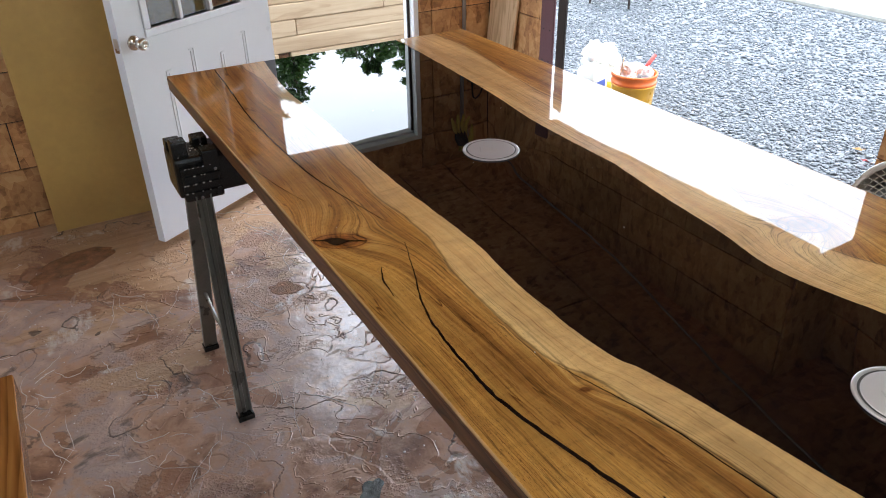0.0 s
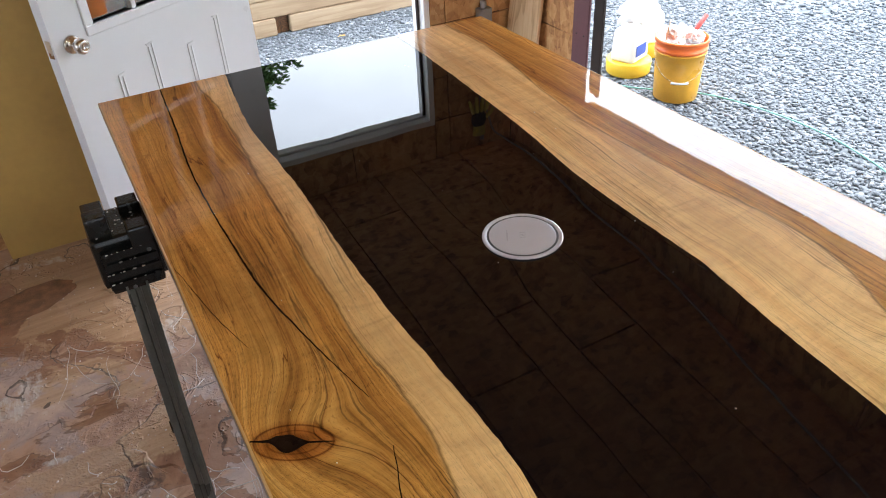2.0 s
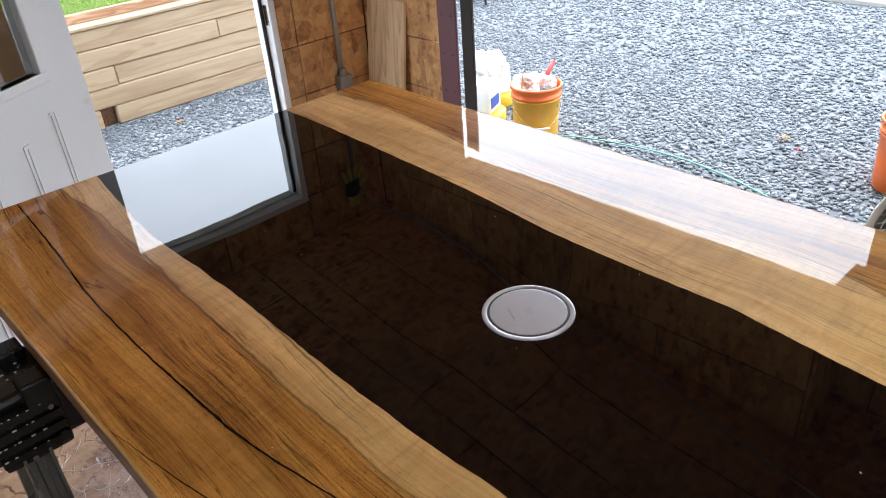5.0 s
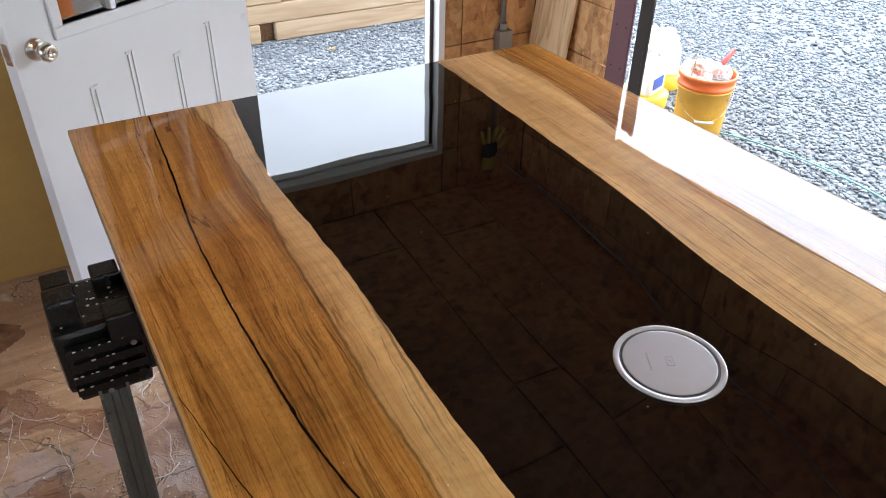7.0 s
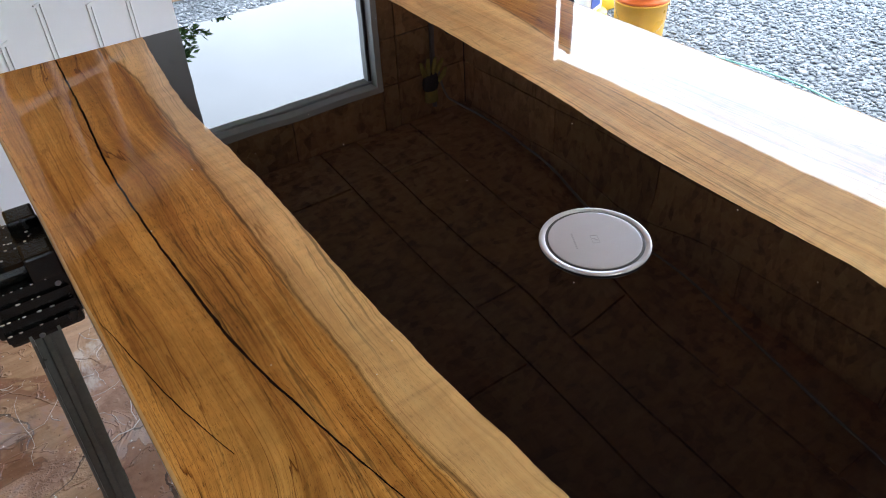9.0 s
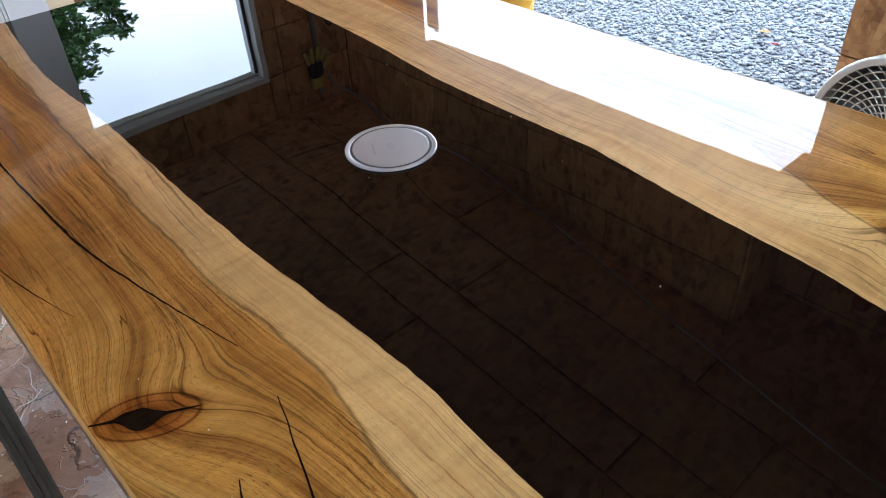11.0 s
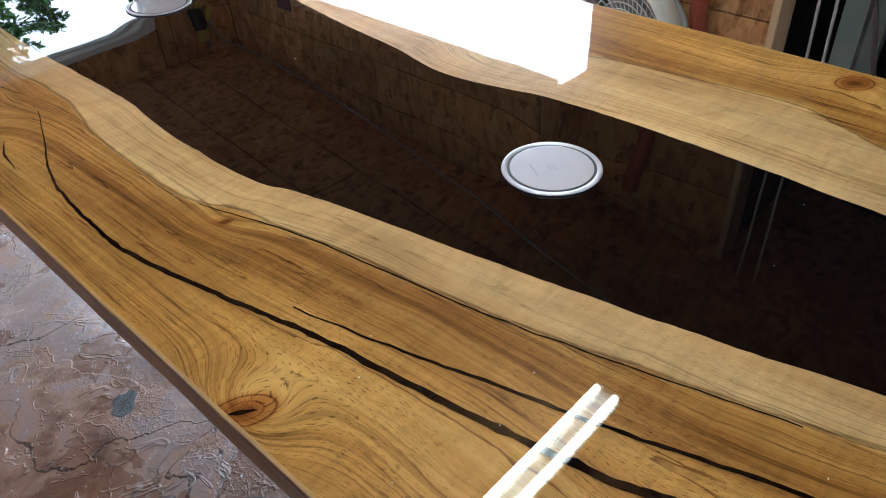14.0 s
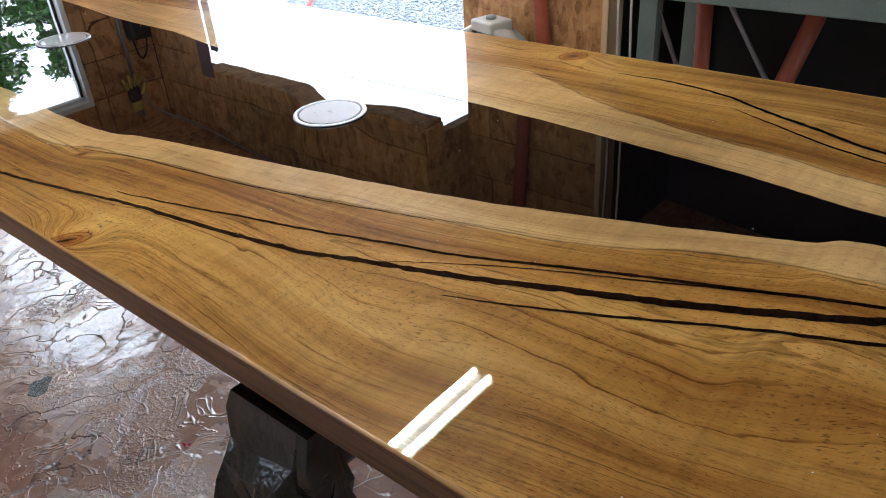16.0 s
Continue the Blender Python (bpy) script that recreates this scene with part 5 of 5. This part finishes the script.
def leaf(name, at, size, material, label, group, tilt=8):
    bm = bmesh.new()
    pts = []
    for i in range(10):
        a = 2 * math.pi * i / 10
        r = size * (1.0 if i % 2 else 0.55)
        pts.append(bm.verts.new((r * math.cos(a), r * math.sin(a) * 0.7, 0.006 * math.sin(3 * a))))
    c = bm.verts.new((0, 0, 0.004))
    for i in range(10):
        bm.faces.new((c, pts[i], pts[(i + 1) % 10]))
    bmesh.ops.solidify(bm, geom=bm.faces[:], thickness=0.0008)
    return tagged(link(name, bm, material, at=pose(*at, tilt, 0, at[0] * 300)), label, "leaf", group)


leaf("red_leaf", (0.293, -1.843, 0.004), 0.018, LEAF_R, "small red leaf on the wet floor", "fallen leaves")
leaf("red_leaf", (3.92, -0.33, GRAVEL + 0.035), 0.03, LEAF_R, "red maple leaf on the gravel", "fallen leaves")
leaf("tan_leaf", (1.89, 3.15, GRAVEL + 0.035), 0.045, LEAF_Y, "tan dry leaf on the gravel", "fallen leaves")
leaf("tan_leaf", (4.05, -0.2, GRAVEL + 0.035), 0.05, LEAF_Y, "tan dry leaf on the gravel", "fallen leaves")


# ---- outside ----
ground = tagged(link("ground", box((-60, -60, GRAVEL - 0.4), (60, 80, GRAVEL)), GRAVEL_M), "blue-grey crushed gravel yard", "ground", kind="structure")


def stones(regions, seed):
    rng = np.random.default_rng(seed)
    ico = bmesh.new()
    bmesh.ops.create_icosphere(ico, subdivisions=1, radius=1.0)
    base = np.array([v.co[:] for v in ico.verts])
    faces = np.array([[v.index for v in f.verts] for f in ico.faces])
    ico.free()
    allv, allf, off = [], [], 0
    for x0, y0, x1, y1, per, r0, r1 in regions:
        n = int((x1 - x0) * (y1 - y0) * per)
        for _ in range(n):
            p = base * (1 + rng.uniform(-0.28, 0.22, (len(base), 1)))
            s = rng.uniform(r0, r1)
            p = p * np.array([s * rng.uniform(0.8, 1.35), s * rng.uniform(0.7, 1.0), s * rng.uniform(0.28, 0.55)])
            a, b = rng.uniform(0, 6.283), rng.normal(0, 0.35)
            ca, sa, cb, sb = math.cos(a), math.sin(a), math.cos(b), math.sin(b)
            p = p @ np.array([[1, 0, 0], [0, cb, sb], [0, -sb, cb]]) @ np.array([[ca, sa, 0], [-sa, ca, 0], [0, 0, 1]])
            p += np.array([rng.uniform(x0, x1), rng.uniform(y0, y1), GRAVEL + s * rng.uniform(0.1, 0.5)])
            allv.append(p)
            allf.append(faces + off)
            off += len(base)
    v, f = np.concatenate(allv), np.concatenate(allf)
    me = bpy.data.meshes.new("gravel_stones")
    me.vertices.add(len(v))
    me.vertices.foreach_set("co", v.ravel())
    me.loops.add(f.size)
    me.loops.foreach_set("vertex_index", f.ravel().astype(np.int32))
    me.polygons.add(len(f))
    me.polygons.foreach_set("loop_start", np.arange(0, f.size, 3, dtype=np.int32))
    me.update(calc_edges=True)
    me.materials.append(STONE_M)
    return tagged(new("gravel_stones", me), "loose blue-grey crushed stones of the yard", "gravel", kind="stuff")


stones([(2.27, -1.6, 5.0, 3.5, 2300, 0.009, 0.019), (0.45, 1.33, 2.27, 3.53, 2300, 0.009, 0.019), (5.0, -1.6, 7.3, 6.0, 800, 0.012, 0.022), (2.27, 3.5, 5.0, 5.0, 400, 0.012, 0.022)], 3)


def retaining_wall():
    e = thing("timber_retaining_wall", "pale timber retaining wall beside the gravel", "retaining wall")
    rng = random.Random(8)
    y0 = 3.55
    h = 0.138
    z = GRAVEL
    for c in range(5):
        x = -1.2 - 0.7 * (c % 2)
        cuts = {0: [1.52, 1.63], 1: [0.9, 3.2], 2: [1.7], 3: [2.54], 4: [0.6, 3.0]}[c]
        ends = [x, *cuts, 3.75]
        for a, b in zip(ends, ends[1:]):
            if c == 0 and a == 1.52:
                # Dark block at the back of the notch; its colour stands for the hole's shade.
                part("timber", box((a + 0.003, y0 + 0.045, z + 0.002), (b - 0.003, y0 + 0.14, z + h - 0.003), 0.003, 1), SIDE_Y, e, "short dark block set back, standing for the shaded hole")
                continue
            dy = rng.uniform(-0.006, 0.006)
            part("timber", box((a + 0.002, y0 + dy, z + 0.0015), (b - 0.002, y0 + 0.14 + dy, z + h - 0.0015), 0.008, 1), PINE_X, e)
        z += h
    part("cap_board", box((-1.9, y0 - 0.015, z), (3.77, y0 + 0.15, z + 0.022), 0.004, 1), PINE_X, e, "pale cap board")
    part("edging_board", box((-1.9, y0 + 0.125, z + 0.0225), (3.77, y0 + 0.165, z + 0.085), 0.004, 1), RED_CEDAR, e, "reddish edging board")
    return e


RED_CEDAR = wood_material("weathered_cedar", (0.26, 0.13, 0.07), (0.45, 0.25, 0.14), (0.60, 0.45, 0.33), 0, 0.7)
retaining_wall()
lawn_z = GRAVEL + 5 * 0.138 - 0.02
tagged(link("lawn", box((-30, 3.69, GRAVEL), (3.74, 60, lawn_z)), LAWN), "raised green lawn behind the timber wall", "lawn", kind="structure")
tagged(link("far_lawn", box((8.2, -30, GRAVEL), (40, 60, GRAVEL + 0.03)), LAWN), "green lawn beyond the gravel yard", "lawn", kind="structure")
tagged(link("concrete_edging", box((7.35, -6, GRAVEL), (8.2, 9, GRAVEL + 0.045), 0.01), CONCRETE), "pale concrete strip along the gravel yard", "edging", kind="structure")


def grass(regions, seed):
    rng = np.random.default_rng(seed)
    vs, fs = [], []
    for x0, y0, x1, y1, per, z in regions:
        for _ in range(int((x1 - x0) * (y1 - y0) * per)):
            x, y = rng.uniform(x0, x1), rng.uniform(y0, y1)
            a, h, w = rng.uniform(0, 6.28), rng.uniform(0.03, 0.075), rng.uniform(0.002, 0.004)
            lx, ly = rng.normal(0, 0.02, 2)
            c, s = math.cos(a) * w, math.sin(a) * w
            b = len(vs)
            vs += [(x - c, y - s, z), (x + c, y + s, z), (x + c * 0.7 + lx * 0.5, y + s * 0.7 + ly * 0.5, z + h * 0.6), (x - c * 0.7 + lx * 0.5, y - s * 0.7 + ly * 0.5, z + h * 0.6), (x + lx * 1.6, y + ly * 1.6, z + h)]
            fs += [(b, b + 1, b + 2, b + 3), (b + 3, b + 2, b + 4)]
    return soup("grass", vs, fs, GRASS_M, "short bright green grass blades", "grass")


grass([(0.2, 3.73, 4.0 - 0.28, 6.2, 4200, lawn_z), (8.2, 0.0, 9.6, 4.5, 1800, GRAVEL + 0.03)], 6)


def bucket(at, body, rim, label, full):
    e = thing("bucket", label, "bucket", "plastic buckets on the gravel", at=at)
    H = 0.37
    part("body", lathe([(0.0, 0.004), (0.122, 0.0), (0.129, 0.006), (0.137, 0.16), (0.144, 0.285), (0.150, 0.287), (0.151, 0.297), (0.145, 0.300), (0.142, 0.298), (0.125, 0.012), (0.0, 0.012)], 56), body, e, "", True)
    part("rim", lathe([(0.1435, 0.300), (0.152, 0.302), (0.153, 0.318), (0.148, 0.320), (0.149, 0.352), (0.156, 0.354), (0.156, H), (0.150, H + 0.003), (0.143, H - 0.004), (0.141, 0.31)], 56), rim, e, "orange ribbed rim", True)
    pts = [(0.150 * math.cos(a), -0.012 - 0.150 * math.sin(a), 0.30 - 0.155 * math.sin(a)) for a in np.linspace(0.05, math.pi - 0.05, 22)]
    part("bail", tube(pts, 0.0013, 6), STEEL, e, "thin wire bail", True)
    part("grip", tube([(-0.05, -0.170, 0.149), (0.0, -0.173, 0.146), (0.05, -0.170, 0.149)], 0.0065, 10), TRIM, e, "white plastic grip", True)
    return e


tub = bucket((3.17, 0.955, GRAVEL + 0.012), YELLOW, ORANGE, "amber plastic bucket with an orange rim, full of rubbish", True)
tub.matrix_basis = pose(3.17, 0.955, GRAVEL + 0.012, 0, 0, -40)
tub2 = bucket((3.82, -0.90, GRAVEL + 0.012), ORANGE, ORANGE, "empty bright orange plastic bucket", False)


def crumple(name, at, size, material, label, cat, seed, flat=0.7):
    bm = bmesh.new()
    bmesh.ops.create_icosphere(bm, subdivisions=4, radius=1.0)
    for v in bm.verts:
        d = 1 + 0.55 * noise.noise(v.co * 1.7 + Vector((seed, 0, 0))) + 0.30 * abs(noise.noise(v.co * 4.5 + Vector((0, seed, 0))))
        v.co = Vector((v.co.x * size[0], v.co.y * size[1], v.co.z * size[2])) * d
    return tagged(link(name, bm, material, at=pose(*at)), label, cat)


crumple("plastic_bag", (3.15, 0.98, 0.235), (0.095, 0.09, 0.075), RAG, "crumpled pinkish plastic in the bucket", "bag", 2.0)
crumple("crumpled_glove", (3.235, 0.90, 0.25), (0.035, 0.03, 0.035), TRIM, "crumpled white disposable glove in the bucket", "rubbish", 7.0)
crumple("crumpled_wrap", (3.20, 0.93, 0.20), (0.07, 0.08, 0.05), FANDARK, "crumpled grey wrap in the bucket", "rubbish", 4.0)
stick = tagged(link("mixing_stick", box((-0.016, -0.003, 0.0), (0.016, 0.003, 0.40), 0.001, 1), PINE_Z, at=pose(3.07, 1.02, -0.03, 6, -7, 40)), "flat wooden mixing stick in the bucket", "stick")
spat = thing("spatula", "red-handled spatula standing in the bucket", "spatula", at=(3.19, 0.97, 0.17))
spat.matrix_basis = pose(3.19, 0.97, 0.17, -20, 44, -25)
part("handle", tube([(0, 0, 0.10), (0, 0, 0.15), (0, 0, 0.24)], [0.008, 0.014, 0.013], 12), RED, spat, "red plastic handle", True)
part("blade", box((-0.025, -0.002, -0.02), (0.025, 0.002, 0.10), 0.001, 1), RAG, spat)


def jug(at, rz, label):
    e = thing("jug", label, "jug", at=at, rz=rz)
    part("tray", lathe([(0.0, 0.0), (0.135, 0.0), (0.142, 0.01), (0.146, 0.085), (0.141, 0.09), (0.0, 0.088)], 40), JUG_Y, e, "yellow lower part", True)
    bm = box((-0.105, -0.085, 0.085), (0.105, 0.085, 0.30), 0.035, 4)
    for v in bm.verts:
        if v.co.z > 0.24:
            k = 1 - (v.co.z - 0.24) * 3.0
            v.co.x *= k
            v.co.y *= k
    part("body", bm, JUG, e, "milky white container", True)
    part("neck", lathe([(0.04, 0.295), (0.028, 0.32), (0.026, 0.345), (0.0, 0.345)], 24, pose(-0.03, 0, 0)), JUG, e, "", True)
    part("cap", lathe([(0.0, 0.375), (0.03, 0.375), (0.032, 0.37), (0.032, 0.340), (0.0, 0.340)], 24, pose(-0.03, 0, 0)), TRIM, e, "white screw cap", True)
    part("handle", tube(spline([(0.0, 0, 0.325), (0.05, 0, 0.345), (0.09, 0, 0.32), (0.10, 0, 0.25)], 6), 0.014, 10), JUG, e, "", True)
    part("paper_label", box((-0.075, -0.088, 0.13), (0.05, -0.0855, 0.20)), BLUE, e, "blue printed label")
    return e


jug((3.20, 1.42, GRAVEL + 0.012), 20, "milky white resin jug with a yellow base")
jug((3.52, 1.62, GRAVEL + 0.012), 75, "milky white resin jug with a yellow base")
crumple("white_bag", (3.36, 1.52, 0.20), (0.13, 0.11, 0.10), JUG, "crumpled white plastic bag on the jugs", "bag", 9.0)
hose_pts = spline([(2.75, 1.75, GRAVEL + 0.035), (2.98, 1.2, GRAVEL + 0.035), (3.30, 0.82, GRAVEL + 0.035), (3.42, 0.35, GRAVEL + 0.035), (3.40, -0.08, GRAVEL + 0.035), (3.23, -0.58, GRAVEL + 0.035), (2.9, -1.15, GRAVEL + 0.035), (2.6, -1.6, GRAVEL + 0.035)], 10)
tagged(link("garden_hose", tube(hose_pts, 0.005, 8), HOSE, smooth=True), "thin green hose lying on the gravel", "hose")


def patio_chair(at, rz):
    e = thing("patio_chair", "dark metal patio chair on the gravel", "chair", "patio chairs", at=at, rz=rz)
    for x in (-0.24, 0.24):
        for y in (-0.22, 0.22):
            part("leg", tube([(x, y, 0.42), (x * 1.12, y * 1.12, 0.0)], 0.013, 8), BROWN, e)
        part("arm", box((x - 0.02, -0.24, 0.62), (x + 0.02, 0.24, 0.645), 0.005, 1), BROWN, e)
    part("seat", box((-0.26, -0.24, 0.42), (0.26, 0.24, 0.45), 0.01), BROWN, e)
    for k in range(6):
        part("slat", box((-0.24 + k * 0.085, 0.21, 0.45), (-0.20 + k * 0.085, 0.235, 0.88), 0.004, 1), BROWN, e)
    return e


patio_chair((5.75, 3.95, GRAVEL + 0.01), 20)
patio_chair((6.55, 4.55, GRAVEL + 0.01), -35)


def conifer(at, height, spread, seed):
    e = thing("conifer", "tall green conifer beyond the lawn", "tree", "conifers behind the lawn", at=at)
    rng = random.Random(seed)
    n = 14
    part("trunk", tube([(0.05 * noise.noise((i, seed, 0)), 0.05 * noise.noise((i, seed, 3)), height * i / n) for i in range(n + 1)], [0.16 * (1 - i / (n + 1)) + 0.012 for i in range(n + 1)], 9), BARK, e, "", True)
    limbs = bmesh.new()
    vs, fs = [], []
    z = height * 0.08
    while z < height * 0.985:
        reach = spread * (1 - z / height) ** 0.6 * rng.uniform(0.7, 1.15) + 0.10
        for k in range(rng.choice((4, 5, 6))):
            a = rng.uniform(0, 6.283)
            ln = reach * rng.uniform(0.65, 1.1)
            p0 = Vector((0, 0, z + rng.uniform(-0.06, 0.06)))
            d = Vector((math.cos(a), math.sin(a), rng.uniform(-0.25, 0.12)))
            p1 = p0 + d * ln * 0.5
            p2 = p0 + d * ln + Vector((0, 0, 0.10 * ln))
            tube([p0, p1, p2], [0.02, 0.012, 0.004], 4, False, limbs)
            m = int(22 + ln * 62)
            for i in range(m):
                t = rng.uniform(0.12, 1.05)
                c = p0.lerp(p1, t * 2) if t < 0.5 else p1.lerp(p2, t * 2 - 1)
                side = Vector((-math.sin(a), math.cos(a), 0)) * rng.gauss(0, 0.22 * ln * (1.08 - t))
                c = c + side + Vector((0, 0, rng.gauss(-0.03, 0.05)))
                u = (d + Vector((rng.gauss(0, 0.5), rng.gauss(0, 0.5), rng.gauss(-0.1, 0.35)))).normalized()
                v = u.orthogonal().normalized()
                v = v * math.cos(i) + u.cross(v) * math.sin(i)
                L, w = rng.uniform(0.10, 0.22), rng.uniform(0.024, 0.046)
                b = len(vs)
                vs += [c - v * w * 0.4, c + u * L * 0.5 - v * w, c + u * L, c + u * L * 0.5 + v * w]
                fs.append((b, b + 1, b + 2, b + 3))
        z += 0.20 + 0.10 * (1 - z / height)
    part("limbs", limbs, BARK, e)["kind"] = "stuff"
    me = bpy.data.meshes.new("crown")
    me.from_pydata([v[:] for v in vs], [], fs)
    me.materials.append(NEEDLE)
    crown = new("crown", me)
    crown.parent = e
    return e


for tx, ty, th, ts, k in ((3.75, 14.0, 6.8, 1.7, 1), (5.5, 15.2, 5.4, 1.8, 2), (7.3, 14.4, 5.4, 2.0, 3), (6.3, 17.5, 7.0, 2.0, 4), (9.2, 15.5, 6.6, 2.1, 5), (4.3, 16.2, 7.8, 3.0, 8), (8.2, 17.5, 6.0, 2.6, 9), (2.0, 17.0, 9.5, 2.2, 6), (4.6, 18.5, 8.6, 2.0, 7)):
    conifer((tx, ty, lawn_z if tx < 3.7 else GRAVEL), th + (0 if tx < 3.7 else 0.6), ts, k)


# ---- wall cladding, board by board ----
def clad(parent, a0, a1, cut, to3, seed, joints=None):
    rng = random.Random(seed)
    z = -0.15
    i = 0
    edges = [0.0] + [0.085 + ROW * k for k in range(12)]
    for z0, z1 in zip(edges, edges[1:]):
        a = a0 + (0.45 if i % 2 else 0.0)
        cutsx = [a0]
        while a < a1 - 0.2:
            a += 0.61 if not joints else 9
            if a0 + 0.1 < a < a1 - 0.1:
                cutsx.append(a)
        for j in (joints or ()):
            cutsx.append(j)
        cutsx = sorted(cutsx) + [a1]
        for p, q in zip(cutsx, cutsx[1:]):
            for r in holes((p, z0, q, z1), cut):
                if r[2] - r[0] < 0.02 or r[3] - r[1] < 0.02:
                    continue
                d = rng.uniform(0, 0.002)
                u, v = to3(r[0] + 0.003, r[1] + 0.003, d), to3(r[2] - 0.003, r[3] - 0.003, 0.0128)
                part("osb_board", box([min(c, e) for c, e in zip(u, v)], [max(c, e) for c, e in zip(u, v)]), OSB, parent)
        i += 1


clad(wall_end, LEFT_X, 0.668, (9, 9, 10, 10), lambda a, b, d: (a, WALL_Y + d, b), 1)
clad(wall_end, 0.668, 1.64, (0.668, -1, 1.64, DOOR[3]), lambda a, b, d: (a, WALL_Y + d, b), 2, (1.15,))
clad(wall_end, 1.64, WALL_X, (9, 9, 10, 10), lambda a, b, d: (a, WALL_Y + d, b), 3, (1.73,))
clad(wall_jamb, BAY_N, JAMB_Y, (9, 9, 10, 10), lambda a, b, d: (JAMB_X + d, a, b), 6)
clad(wall_side, JAMB_Y, WALL_Y, GATE, lambda a, b, d: (WALL_X + d, a, b), 4)
